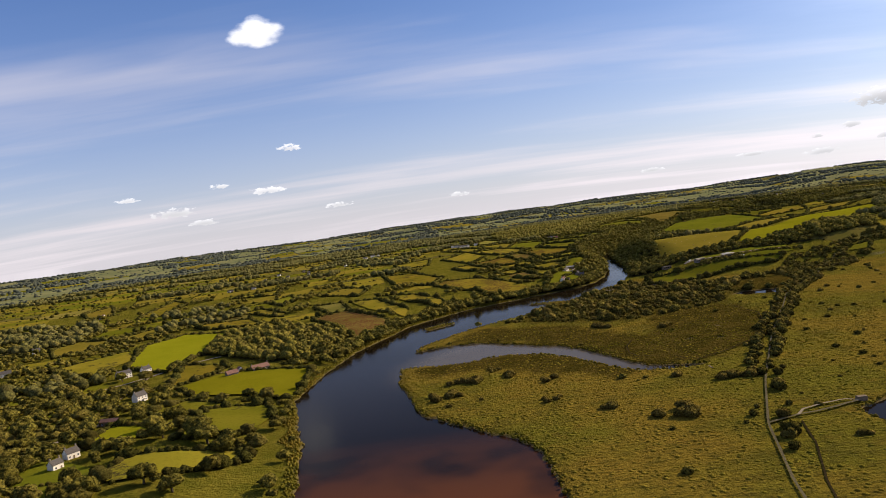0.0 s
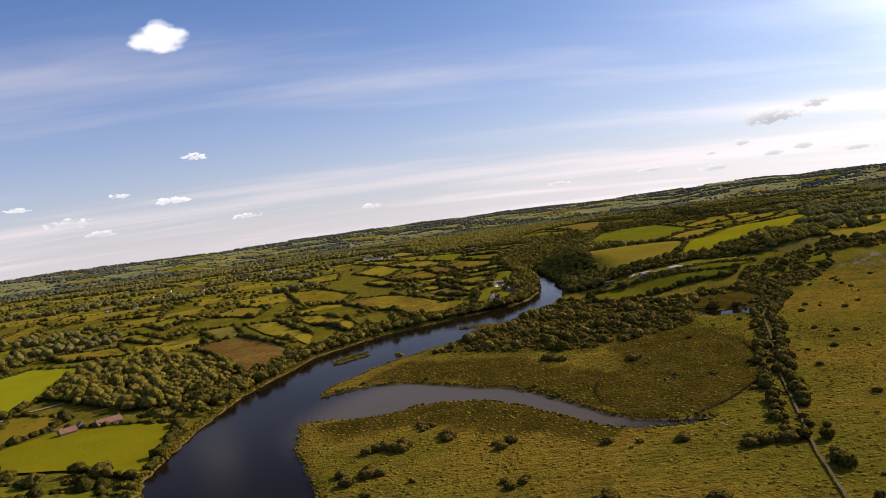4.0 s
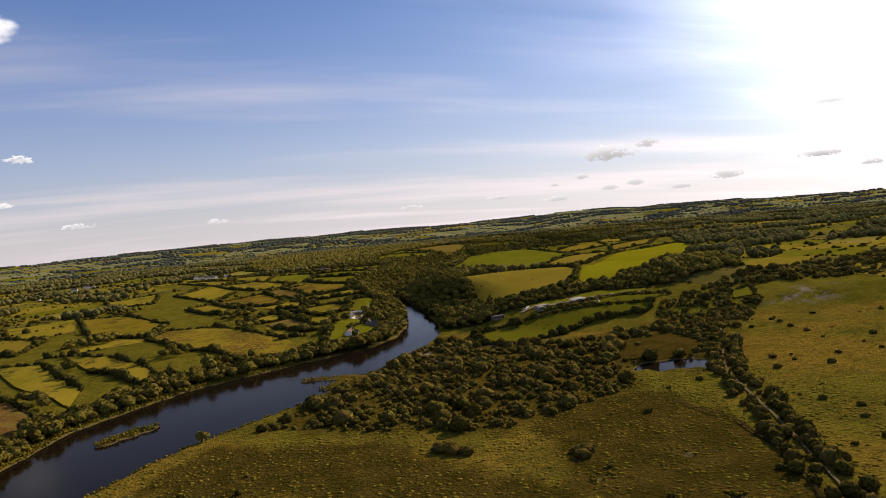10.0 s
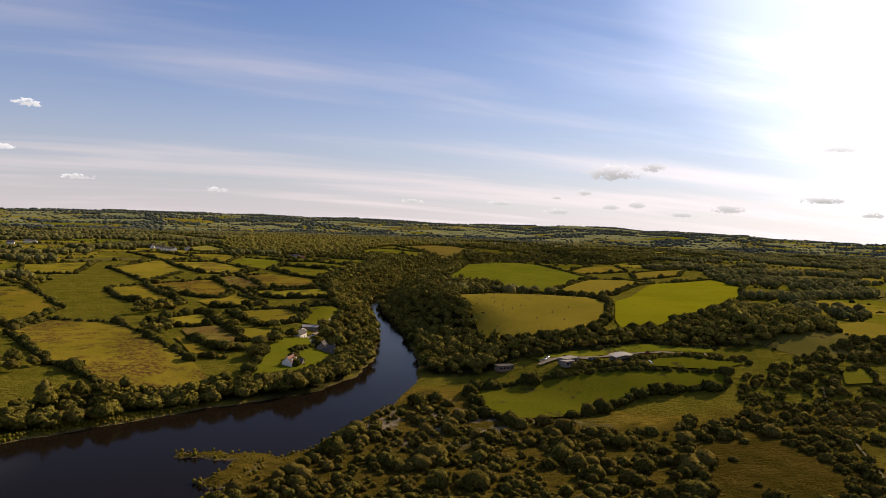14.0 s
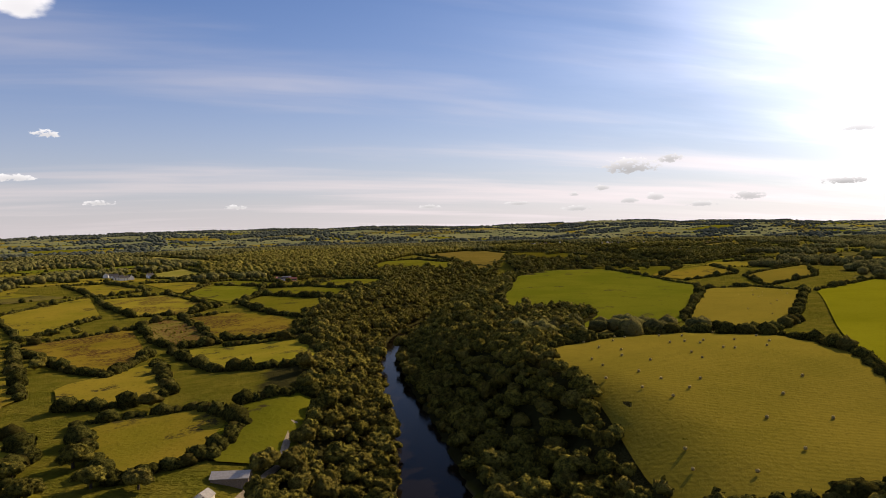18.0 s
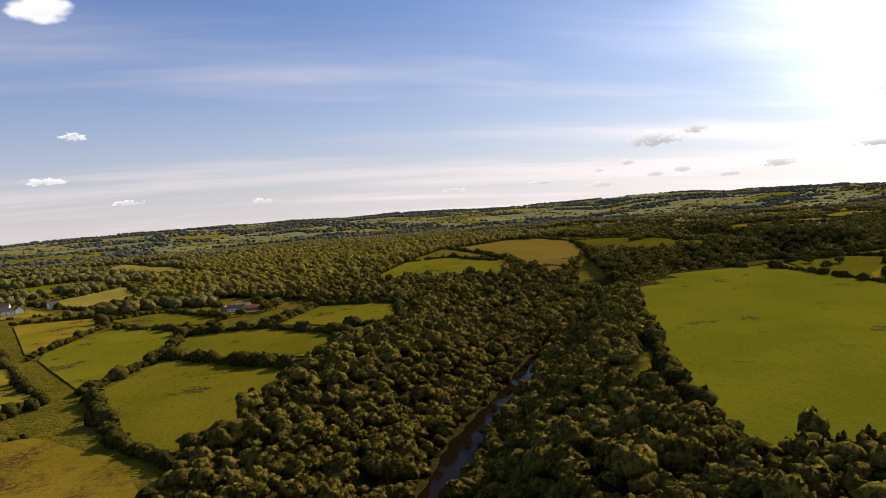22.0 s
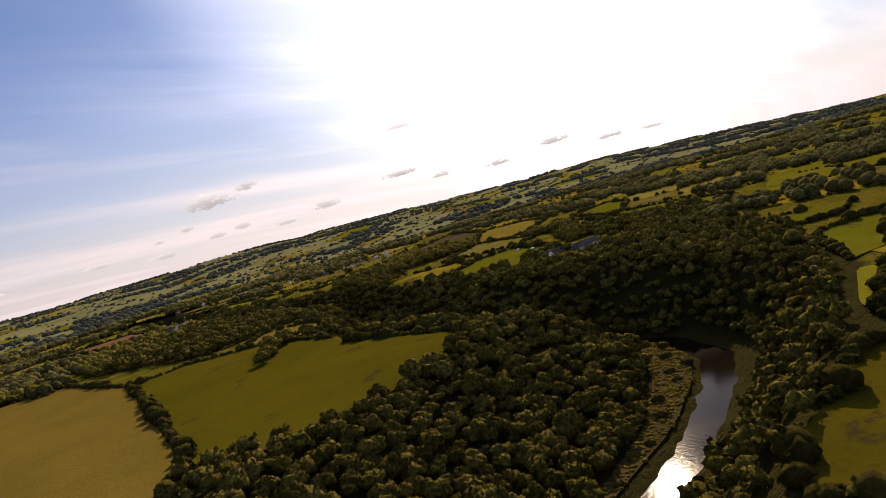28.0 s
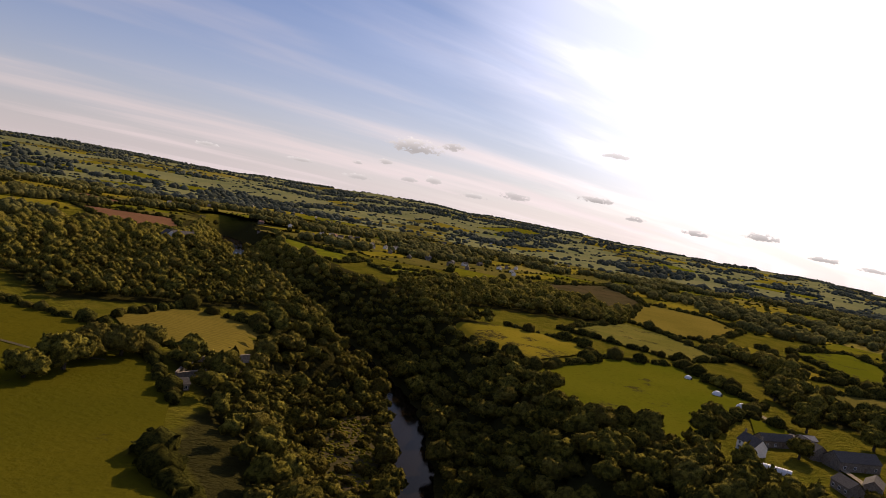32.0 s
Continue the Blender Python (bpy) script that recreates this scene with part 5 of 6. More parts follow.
# ---------------------------------------------------------------- the far patchwork country
def far_country():
    rng = np.random.default_rng(77)
    kinds = [MEADOW, GRASS, BRIGHT, STUBBLE, ROUGH, PALE, HAZED_UPLAND]
    sheets = {m.name: ([], []) for m in kinds}
    counts = {m.name: 0 for m in kinds}
    hedges_near, hedges_far, woods_near, woods_far = [], [], [], []
    turn = radians(24)
    ct, st = math.cos(turn), math.sin(turn)
    for size, lo, hi in ((34.0, 0, 760), (78.0, 760, 2350)):
        n = int(3000 / size)
        jx, jy = rng.uniform(-0.26, 0.26, (2, 2 * n + 1, 2 * n + 1)) * size
        u, v = np.meshgrid(np.arange(-n, n + 1) * size, np.arange(-n, n + 1) * size * 0.66)
        cx, cy = 250 + (u + jx) * ct - (v + jy) * st, 500 + (u + jx) * st + (v + jy) * ct
        mx, my = (cx[:-1, :-1] + cx[1:, 1:]) / 2, (cy[:-1, :-1] + cy[1:, 1:]) / 2
        r = np.hypot(mx - 250, my - 450)
        b = np.degrees(np.arctan2(mx - 60, my + 60))
        ok = (r >= lo) & (r < hi) & (b > -42) & (b < 88) & (my > 40)
        ok &= (from_ring(mx, my, MARSH) > size * 0.8) & (np.minimum(away(mx, my, RIVER), away(mx, my, RIVER_UP)) > size * 0.75) & ~in_wood(mx, my)
        if size < 50:
            flat_x, flat_y = mx.ravel(), my.ravel()
            ok &= ~in_field(flat_x, flat_y, size * 0.34).reshape(mx.shape)
        for j, i in zip(*np.nonzero(ok)):
            ring = [(cx[j, i], cy[j, i]), (cx[j, i + 1], cy[j, i + 1]), (cx[j + 1, i + 1], cy[j + 1, i + 1]), (cx[j + 1, i], cy[j + 1, i])]
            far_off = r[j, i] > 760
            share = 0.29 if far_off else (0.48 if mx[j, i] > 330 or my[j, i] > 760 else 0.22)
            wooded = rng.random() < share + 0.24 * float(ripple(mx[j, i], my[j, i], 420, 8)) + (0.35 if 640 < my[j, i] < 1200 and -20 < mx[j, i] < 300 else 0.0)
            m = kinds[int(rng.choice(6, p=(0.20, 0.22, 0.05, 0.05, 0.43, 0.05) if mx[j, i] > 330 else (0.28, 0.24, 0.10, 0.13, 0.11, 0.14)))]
            # most far parcels take the grass with haze in its colour
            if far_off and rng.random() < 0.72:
                m = HAZED_UPLAND
            k = 6
            s, t = (a.ravel() for a in np.meshgrid(np.linspace(0, 1, k), np.linspace(0, 1, k)))
            q = np.array(ring)
            p = (q[0] * ((1 - s) * (1 - t))[:, None] + q[1] * (s * (1 - t))[:, None] + q[2] * (s * t)[:, None] + q[3] * ((1 - s) * t)[:, None])
            z = (land if r[j, i] < 420 else upland)(p[:, 0], p[:, 1])
            g = (np.arange(k - 1)[:, None] * k + np.arange(k - 1)[None, :]).ravel()
            quad = np.stack([g, g + 1, g + 1 + k, g + k], 1)
            vs, fs = sheets[m.name]
            vs.append(np.stack([p[:, 0], p[:, 1], z + 0.15], 1))
            fs.append(quad + counts[m.name])
            counts[m.name] += k * k
            if wooded:
                count = 34 if far_off else 38
                ws, wt = rng.random(count), rng.random(count)
                w = (q[0] * ((1 - ws) * (1 - wt))[:, None] + q[1] * (ws * (1 - wt))[:, None] + q[2] * (ws * wt)[:, None] + q[3] * ((1 - ws) * wt)[:, None])
                (woods_far if far_off else woods_near).append(np.stack([w[:, 0], w[:, 1], upland(w[:, 0], w[:, 1]) + (1.2 if far_off else 1.6), rng.uniform(1.5, 2.6, count) * (1.8 if far_off else 1.0), rng.uniform(0.9, 1.2, count)], 1))
            for a, c in ((q[0], q[1]), (q[0], q[3])):
                length = float(np.hypot(*(c - a)))
                if r[j, i] < 760:
                    count = int(length / 3.3)
                    h = rng.random(count)[:, None]
                    w = a + (c - a) * h + rng.normal(0, 0.3, (count, 2))
                    rr = np.where(rng.random(count) < 0.10, rng.uniform(1.1, 1.9, count), rng.uniform(0.45, 0.8, count))
                    hedges_near.append(np.stack([w[:, 0], w[:, 1], upland(w[:, 0], w[:, 1]) + rr * 0.5, rr, np.ones(count)], 1))
                else:
                    count = int(length / 11.0)
                    h = rng.random(count)[:, None]
                    w = a + (c - a) * h + rng.normal(0, 0.5, (count, 2))
                    rr = np.where(rng.random(count) < 0.25, rng.uniform(2.2, 3.6, count), rng.uniform(1.2, 2.2, count))
                    hedges_far.append(np.stack([w[:, 0], w[:, 1], upland(w[:, 0], w[:, 1]) + rr * 0.3, rr, np.full(count, 0.8)], 1))
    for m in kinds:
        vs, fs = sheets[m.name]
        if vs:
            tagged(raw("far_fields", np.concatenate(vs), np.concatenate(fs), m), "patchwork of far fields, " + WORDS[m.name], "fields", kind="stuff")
    tagged(scatter("far_hedges", BLOB, np.concatenate(hedges_far), HAZED_WOOD, rng), "dark hedge lines of the far country", "hedges", kind="stuff")
    tagged(scatter("far_woods", BLOB, np.concatenate(woods_far), HAZED_WOOD, rng), "dark woods of the far country", "woods", kind="stuff")
    tagged(scatter("valley_hedges", BUSH_0, np.concatenate(hedges_near), HEDGE_LEAF, rng), "hedges and hedgerow trees beyond the valley", "hedges", kind="stuff")
    tagged(scatter("valley_woods", BUSH_0, np.concatenate(woods_near), HAZED_LEAF, rng), "woods on the slopes beyond the valley", "woods", kind="stuff")


far_country()

# ---------------------------------------------------------------- houses and farms
def gable_house(x, y, turn, length, width, wall_h, roof_h, walls, roof, label, name="house", chimneys=2, windows=3, dormers=0, porch=False, group="", door=True):
    """A gabled house, its ridge along its own x; sizes in real metres, drawn to the scale of the place."""
    z = min(float(land(x + a, y + b)) for a in (-1, 0, 1) for b in (-1, 0, 1)) - 0.05
    base = new(name)
    base.matrix_basis = pose(x, y, z + 0.05, 0, 0, turn)
    tagged(base, label, name.replace("_", " "), group)
    L, B, H, R = length * K, width * K, wall_h * K, roof_h * K
    bm = bmesh.new()
    ring = [(-L / 2, -B / 2), (L / 2, -B / 2), (L / 2, B / 2), (-L / 2, B / 2)]
    lo = [bm.verts.new((a, b, -0.4)) for a, b in ring]
    hi = [bm.verts.new((a, b, H)) for a, b in ring]
    tip = [bm.verts.new((-L / 2, 0, H + R)), bm.verts.new((L / 2, 0, H + R))]
    bm.faces.new(lo[::-1])
    bm.faces.new((lo[0], lo[1], hi[1], hi[0]))
    bm.faces.new((lo[2], lo[3], hi[3], hi[2]))
    bm.faces.new((lo[1], lo[2], hi[2], tip[1], hi[1]))
    bm.faces.new((lo[3], lo[0], hi[0], tip[0], hi[3]))
    bm.faces.new((hi[0], hi[1], tip[1], tip[0]))
    bm.faces.new((hi[2], hi[3], tip[0], tip[1]))
    part("wall", bm, walls, base)
    over, thick = 0.10, 0.05
    slope = math.atan2(R, B / 2)
    long_side = (B / 2 + over) / math.cos(slope)
    for side in (-1, 1):
        bm = bmesh.new()
        m = Matrix.Translation((0, 0, H + R + 0.02)) @ Matrix.Rotation(-side * slope, 4, "X") @ Matrix.Translation((0, side * long_side / 2, 0))
        box(bm, 0, 0, 0, L + 2 * over, long_side, thick, m)
        part("roof", bm, roof, base)
    for k in range(chimneys):
        bm = bmesh.new()
        cx = (L / 2 - 0.18) * (1 if k == 0 else -1)
        box(bm, cx, 0, H + R - 0.25, 0.24, 0.2, 0.62)
        box(bm, cx, 0, H + R + 0.37, 0.28, 0.24, 0.05)
        for p in (-0.06, 0.06):
            bmesh.ops.create_cone(bm, cap_ends=True, segments=8, radius1=0.04, radius2=0.035, depth=0.12, matrix=Matrix.Translation((cx + p, 0, H + R + 0.48)))
        part("chimney", bm, STONE if walls is WHITEWASH else walls, base)
    rows = 2 if wall_h > 4 else 1
    for side in (-1, 1):
        for k in range(windows):
            for row in range(rows):
                wx = (k + 0.5) / windows * L - L / 2
                wz = H * (0.30 if rows == 1 else (0.18 + 0.44 * row))
                if door and side == -1 and row == 0 and k == windows // 2:
                    bm = box(bmesh.new(), wx, side * (B / 2 + 0.012), 0, 0.34, 0.04, 0.66)
                    part("door", bm, TIMBER, base)
                    continue
                bm = box(bmesh.new(), wx, side * (B / 2 + 0.006), wz, 0.34, 0.03, 0.36)
                w = part("window", bm, DARK_GLASS, base)
                f = bmesh.new()
                for fx, fz, sx, sz in ((0, -0.03, 0.42, 0.05), (0, 0.35, 0.40, 0.03), (-0.185, 0.0, 0.03, 0.36), (0.185, 0.0, 0.03, 0.36), (0, 0.0, 0.02, 0.36)):
                    box(f, wx + fx, side * (B / 2 + 0.02), wz + fz, sx, 0.03, sz)
                part("frame", f, PLASTIC, w)
    for k in range(dormers):
        wx = (k + 0.5) / dormers * L * 0.8 - L * 0.4
        bm = box(bmesh.new(), wx, -B * 0.32, H + R * 0.15, 0.5, B * 0.3, 0.5)
        d = part("dormer", bm, walls, base)
        part("dormer_roof", box(bmesh.new(), wx, -B * 0.33, H + R * 0.15 + 0.5, 0.62, B * 0.36, 0.06, bevel=0.02), roof, d)
    if porch:
        part("porch", box(bmesh.new(), L * 0.1, -B / 2 - 0.25, -0.2, 0.7, 0.5, 0.85, bevel=0.03), walls, base)
        part("porch_roof", box(bmesh.new(), L * 0.1, -B / 2 - 0.27, 0.65, 0.85, 0.62, 0.08, bevel=0.03), roof, base)
    return base


WHITE = "white-rendered cottage with a slate roof and chimneys"
C = "cottages by the lane"
gable_house(-106, 242, 52, 14, 7, 4.6, 3, WHITEWASH, SLATE, "row of white cottages under one slate roof", chimneys=2, windows=4, group=C)
gable_house(-100.5, 246.5, 56, 9, 7, 5, 3, WHITEWASH, SLATE, WHITE, windows=3, group=C)
gable_house(-84, 200, 62, 10, 7, 5, 3.2, WHITEWASH, SLATE, "white gabled house beside the lane bend", windows=3, porch=True, group=C)
gable_house(-85.5, 203.5, 30, 7, 6, 3.4, 2.4, WHITEWASH, SLATE, "low white outbuilding behind a house", chimneys=0, windows=2, group=C)
gable_house(-75.5, 145.5, 58, 8, 5.5, 3.8, 2.6, WHITEWASH, SLATE, WHITE, windows=3, group=C)
gable_house(-75, 138.5, 66, 7, 5, 3.6, 2.4, WHITEWASH, SLATE, "white cottage among garden trees", windows=2, group=C)
gable_house(-80, 173, -12, 14, 6, 3, 1.6, TIMBER, TILE, "long low brown shed by a yard", "shed", chimneys=0, windows=3)
gable_house(-179, 325, 40, 9, 7, 5, 3, WHITEWASH, SLATE, WHITE, windows=3, group=C)
gable_house(-159, 267, 30, 12, 8, 4, 3, WHITEWASH, SLATE, "white farmhouse with a pale shed", windows=3, group=C)
gable_house(-210, 458, 10, 10, 7, 5, 3, WHITEWASH, TILE, "white house with a tiled roof among trees", windows=3, group=C)
gable_house(-58, 227.5, 40, 17, 8, 3.2, 3.0, STONE, TILE, "long bungalow with a brown tiled roof on a lawn", "bungalow", chimneys=2, windows=5, porch=True)
gable_house(-65.5, 223.5, 40, 11, 6, 2.8, 2.6, STONE, TILE, "brown-roofed wing of a barn beside the bungalow", "barn", chimneys=0, windows=3)
gable_house(-64.5, 229, -60, 6, 5, 3.2, 2.2, WHITEWASH, TILE, "small white garage behind the bungalow", "garage", chimneys=0, windows=1)

gable_house(59.6, 355.8, 62, 13, 7, 4.4, 3.2, WHITEWASH, TILE, "large pale house with dormers on a lawn", dormers=3, windows=4, porch=True)
gable_house(61.9, 357.4, -28, 6, 5, 3.2, 2.2, STONE, SLATE, "small stone wing with a lean-to roof", "outbuilding", chimneys=0, windows=2)
gable_house(65.6, 381, 58, 13, 6, 3.8, 2.6, WHITEWASH, SLATE, "long pale barn with a slate roof by the lane", "barn", chimneys=0, windows=4)
gable_house(69.8, 390.5, -14, 13, 8, 3.4, 1.4, TIMBER, TIN, "open farm shed with a pale tin roof", "shed", chimneys=0, windows=0, door=False)
gable_house(66.8, 385.5, 60, 5, 5, 2.8, 1.6, WHITEWASH, TIN, "small white store beside the shed", "store", chimneys=0, windows=1)
gable_house(70.0, 372.5, 70, 12, 7, 4.8, 3.2, STONE, SLATE, "grey stone house with several slate gables", chimneys=2, windows=4)
gable_house(71.3, 370.8, -20, 9, 6, 4.4, 3.0, STONE, SLATE, "slate-roofed cross wing of a stone house", "wing", chimneys=1, windows=2)
gable_house(69.2, 376, -20, 8, 6, 3.4, 2.4, STONE, SLATE, "low stone outbuilding with a slate roof", "outbuilding", chimneys=0, windows=2)

F_RED = "farm buildings of the field farm"
gable_house(102, 649, -10, 15, 7, 3.4, 2.4, WHITEWASH, SLATE, "long white farmhouse with slate roofs", "farmhouse", windows=5, group=F_RED)
gable_house(106, 647, -10, 12, 7, 3, 2, STONE, RUST, "long barn with a red tin roof", "barn", chimneys=0, windows=3, group=F_RED)
gable_house(99, 651, 70, 9, 6, 3, 2.4, STONE, RUST, "small barn with a rusty red roof", "barn", chimneys=0, windows=2, group=F_RED)
gable_house(104, 652.5, -10, 12, 7, 3.4, 2.2, TIMBER, TIN, "grey cattle shed with a tin roof", "shed", chimneys=0, windows=0, group=F_RED)
for x, y, a, big in ((28, 711, 20, 1), (31, 714, -60, 0), (25, 716, 15, 1), (21, 734, 5, 1), (17, 737, 80, 0), (-20, 870, 10, 1), (-26, 873, 10, 0), (-72, 750, 0, 1), (-66, 772, 20, 1), (-60, 765, 80, 0), (-94, 1050, 5, 1), (40, 722, 30, 0)):
    gable_house(x, y, a, 14 if big else 10, 8, 4.8, 3, WHITEWASH, SLATE, "white farmhouse on the far fields" if big else "small white farm building on the far fields", windows=3, group="houses on the far fields")

H_FARM = "buildings of the hill farm"
gable_house(372.2, 725.3, 72, 10.3, 6, 4.1, 2.8, WHITEWASH, SLATE, "tall farmhouse with a white gable and slate roof", "farmhouse", windows=3, group=H_FARM)
gable_house(379.9, 726.6, -16, 17.2, 6, 3.1, 2.2, STONE, SLATE, "long dark slate-roofed barn beside the yard", "barn", chimneys=0, windows=4, group=H_FARM)
gable_house(383.9, 718.1, -20, 20.6, 8.6, 3.8, 2.9, STONE, SLATE, "large grey barn with a slate roof", "barn", chimneys=0, windows=4, group=H_FARM)
gable_house(382.6, 723, 60, 14.6, 6.9, 3.4, 2.6, STONE, SLATE, "stone barn along the farm lane", "barn", chimneys=0, windows=3, group=H_FARM)
gable_house(372.2, 713.1, 60, 10.3, 6, 3.1, 2.2, STONE, SLATE, "low stone stable by the lane", "stable", chimneys=0, windows=3, group=H_FARM)
gable_house(376.7, 712.2, 20, 12, 6, 3.1, 2.1, STONE, SLATE, "slate-roofed shed at the yard's end", "shed", chimneys=0, windows=2, group=H_FARM)
gable_house(387.5, 726.2, -20, 7.7, 5.2, 2.6, 1.4, TIMBER, TIN, "pale flat-roofed store beside the lane", "store", chimneys=0, windows=1, group=H_FARM)
gable_house(345, 889, 20, 22, 12, 9, 4, WHITEWASH, SLATE, "pale mansion with high gables above the gorge", "mansion", chimneys=2, windows=6)
gable_house(342.5, 892, -70, 14, 9, 8, 4, STONE, SLATE, "stone wing of the mansion above the gorge", "wing", chimneys=1, windows=3)
gable_house(307, 753.5, 10, 8, 4.5, 2.4, 1.6, STONE, SLATE, "roofless-looking dark stone ruin among trees", "ruin", chimneys=0, windows=3)

rng_village = np.random.default_rng(3)
for cx, cy, n, spread in ((432, 1050, 9, 16), (447, 1005, 10, 15), (455, 962, 12, 14), (480, 945, 10, 14), (510, 950, 8, 16), (545, 1262, 6, 30), (410, 1150, 8, 30), (640, 1080, 6, 40), (780, 1300, 6, 60), (-110, 640, 7, 24), (-150, 560, 6, 24), (-60, 880, 6, 30)):
    for k in range(n):
        x, y = cx + rng_village.normal(0, spread), cy + rng_village.normal(0, spread)
        if water_edge(np.array([x]), np.array([y]))[0] < 5:
            continue
        white = rng_village.random() < 0.45
        gable_house(x, y, float(rng_village.uniform(-30, 60)), float(rng_village.uniform(6, 9.5)), 5.5, 3.4, 2.2, WHITEWASH if white else STONE, SLATE if rng_village.random() < 0.8 else TILE,
                    "white village house with a slate roof" if white else "grey stone village house", windows=2, chimneys=1, group="houses of the far village")


# ---------------------------------------------------------------- visitor centre by the meadow
def flat_block(x, y, turn, sizes, walls, roof, label, name):
    z = float(land(x, y))
    base = new(name)
    base.matrix_basis = pose(x, y, z, 0, 0, turn)
    tagged(base, label, name.replace("_", " "))
    for ox, oy, L, B, H in sizes:
        part("wall", box(bmesh.new(), ox * K, oy * K, -0.3, L * K, B * K, H * K + 0.3), walls, base)
        part("roof", box(bmesh.new(), ox * K, oy * K, H * K, L * K + 0.3, B * K + 0.3, 0.12, bevel=0.03), roof, base)
        for k in range(int(L / 3)):
            part("window", box(bmesh.new(), ox * K + (k + 0.5) * 3 * K - L * K / 2, oy * K - B * K / 2 - 0.01, H * K * 0.3, 2.2 * K, 0.03, H * K * 0.45), DARK_GLASS, base)
    return base


flat_block(119, 335.3, 24, ((0, 0, 14, 7, 3.6), (-8, -5, 8, 5, 3)), STONE, PALE_ROOF, "low stone visitor building with a pale flat roof", "visitor_building")
flat_block(104.5, 338.2, 10, ((0, 0, 12, 6, 3),), TIMBER, SLATE, "dark timber hut half hidden by trees", "timber_hut")


def vault_hall(x, y, turn):
    """Long glazed hall with a curved pale roof."""
    z = float(land(x, y))
    base = new("glass_hall")
    base.matrix_basis = pose(x, y, z, 0, 0, turn)
    tagged(base, "long glazed hall with a curved pale roof", "hall")
    L, B, H = 19 * K, 6 * K, 3.2 * K
    part("wall", box(bmesh.new(), 0, 0, -0.3, L, B, H + 0.3), TIMBER, base)
    for k in range(10):
        part("pane", box(bmesh.new(), -L / 2 + (k + 0.5) * L / 10, -B / 2 - 0.015, 0.15, L / 10 - 0.08, 0.03, H - 0.3), DARK_GLASS, base)
    bm = bmesh.new()
    n = 12
    rows = []
    for i in range(n + 1):
        a = -L / 2 - 0.3 + (L + 0.6) * i / n
        zc = H + 0.35 - 0.2 * (2 * i / n - 1) ** 2
        rows.append([bm.verts.new((a, s * (B / 2 + 0.25), zc + up)) for s, up in ((-1, 0.1), (1, 0.45), (1, 0.55), (-1, 0.2))])
    for p, q in zip(rows, rows[1:]):
        for k in range(4):
            bm.faces.new((p[k], q[k], q[(k + 1) % 4], p[(k + 1) % 4]))
    bm.faces.new(rows[0])
    bm.faces.new(rows[-1][::-1])
    bmesh.ops.recalc_face_normals(bm, faces=bm.faces[:])
    part("roof", bm, TIN, base)


vault_hall(131.2, 333.0, 22)


def car(x, y, turn, paint, label):
    base = new("car")
    base.matrix_basis = pose(x, y, float(land(x, y)) + 0.12, 0, 0, turn)
    tagged(base, label, "car", "parked cars")
    s = K
    body = part("body", box(bmesh.new(), 0, 0, 0.3 * s, 4.3 * s, 1.75 * s, 0.62 * s, bevel=0.12 * s), paint, base)
    cabin = bmesh.new()
    box(cabin, -0.2 * s, 0, 0.9 * s, 2.4 * s, 1.5 * s, 0.55 * s, bevel=0.18 * s)
    part("cabin", cabin, DARK_GLASS, base)
    for a in (-1.35, 1.35):
        for b in (-0.8, 0.8):
            bm = bmesh.new()
            bmesh.ops.create_cone(bm, cap_ends=True, segments=10, radius1=0.33 * s, radius2=0.33 * s, depth=0.2 * s, matrix=Matrix.Translation((a * s, b * s, 0.33 * s)) @ Matrix.Rotation(radians(90), 4, "X"))
            part("wheel", bm, RUBBER, base)


for x, y, a, paint, label in ((115.2, 339.0, 40, CAR_WHITE, "white car parked by the trees"), (116.2, 339.8, 40, CAR_WHITE, "white van parked by the trees"), (124.6, 335.4, 70, CAR_BLUE, "dark car parked beside the hall"),
                              (125.5, 335.3, 70, CAR_BLUE, "dark car parked in the row"), (120.2, 339.0, 10, CAR_RED, "red car parked by the hedge"), (141.5, 337.3, 5, CAR_RED, "red car on the approach road"),
                              (67.8, 378.5, 60, CAR_WHITE, "white car in the farm yard"), (69.6, 384.5, 40, CAR_WHITE, "white van on the farm lane"), (384, 722.5, 30, CAR_WHITE, "white car in the farmyard"), (-78, 170, 10, CAR_BLUE, "blue car by the long shed")):
    car(x, y, a, paint, label)


# picnic tables on the grass by the hall
def picnic_table(x, y, turn):
    base = new("picnic_table")
    base.matrix_basis = pose(x, y, float(land(x, y)) + 0.22, 0, 0, turn)
    tagged(base, "pale wooden picnic table on the lawn", "table", "picnic tables")
    s = K
    part("top", box(bmesh.new(), 0, 0, 0.7 * s, 1.8 * s, 0.8 * s, 0.06), PLASTIC, base)
    for b in (-0.7, 0.7):
        part("bench", box(bmesh.new(), 0, b * s, 0.42 * s, 1.8 * s, 0.28 * s, 0.05), PLASTIC, base)
    for a in (-0.6, 0.6):
        part("leg", box(bmesh.new(), a * s, 0, -0.1 * s, 0.1 * s, 1.5 * s, 0.8 * s), TIMBER, base)


for k in range(9):
    picnic_table(134.3 + (k % 3) * 1.2 + 0.3 * (k // 3), 329.2 + (k // 3) * 0.9 - 0.25 * (k % 3), 25 + 40 * k)


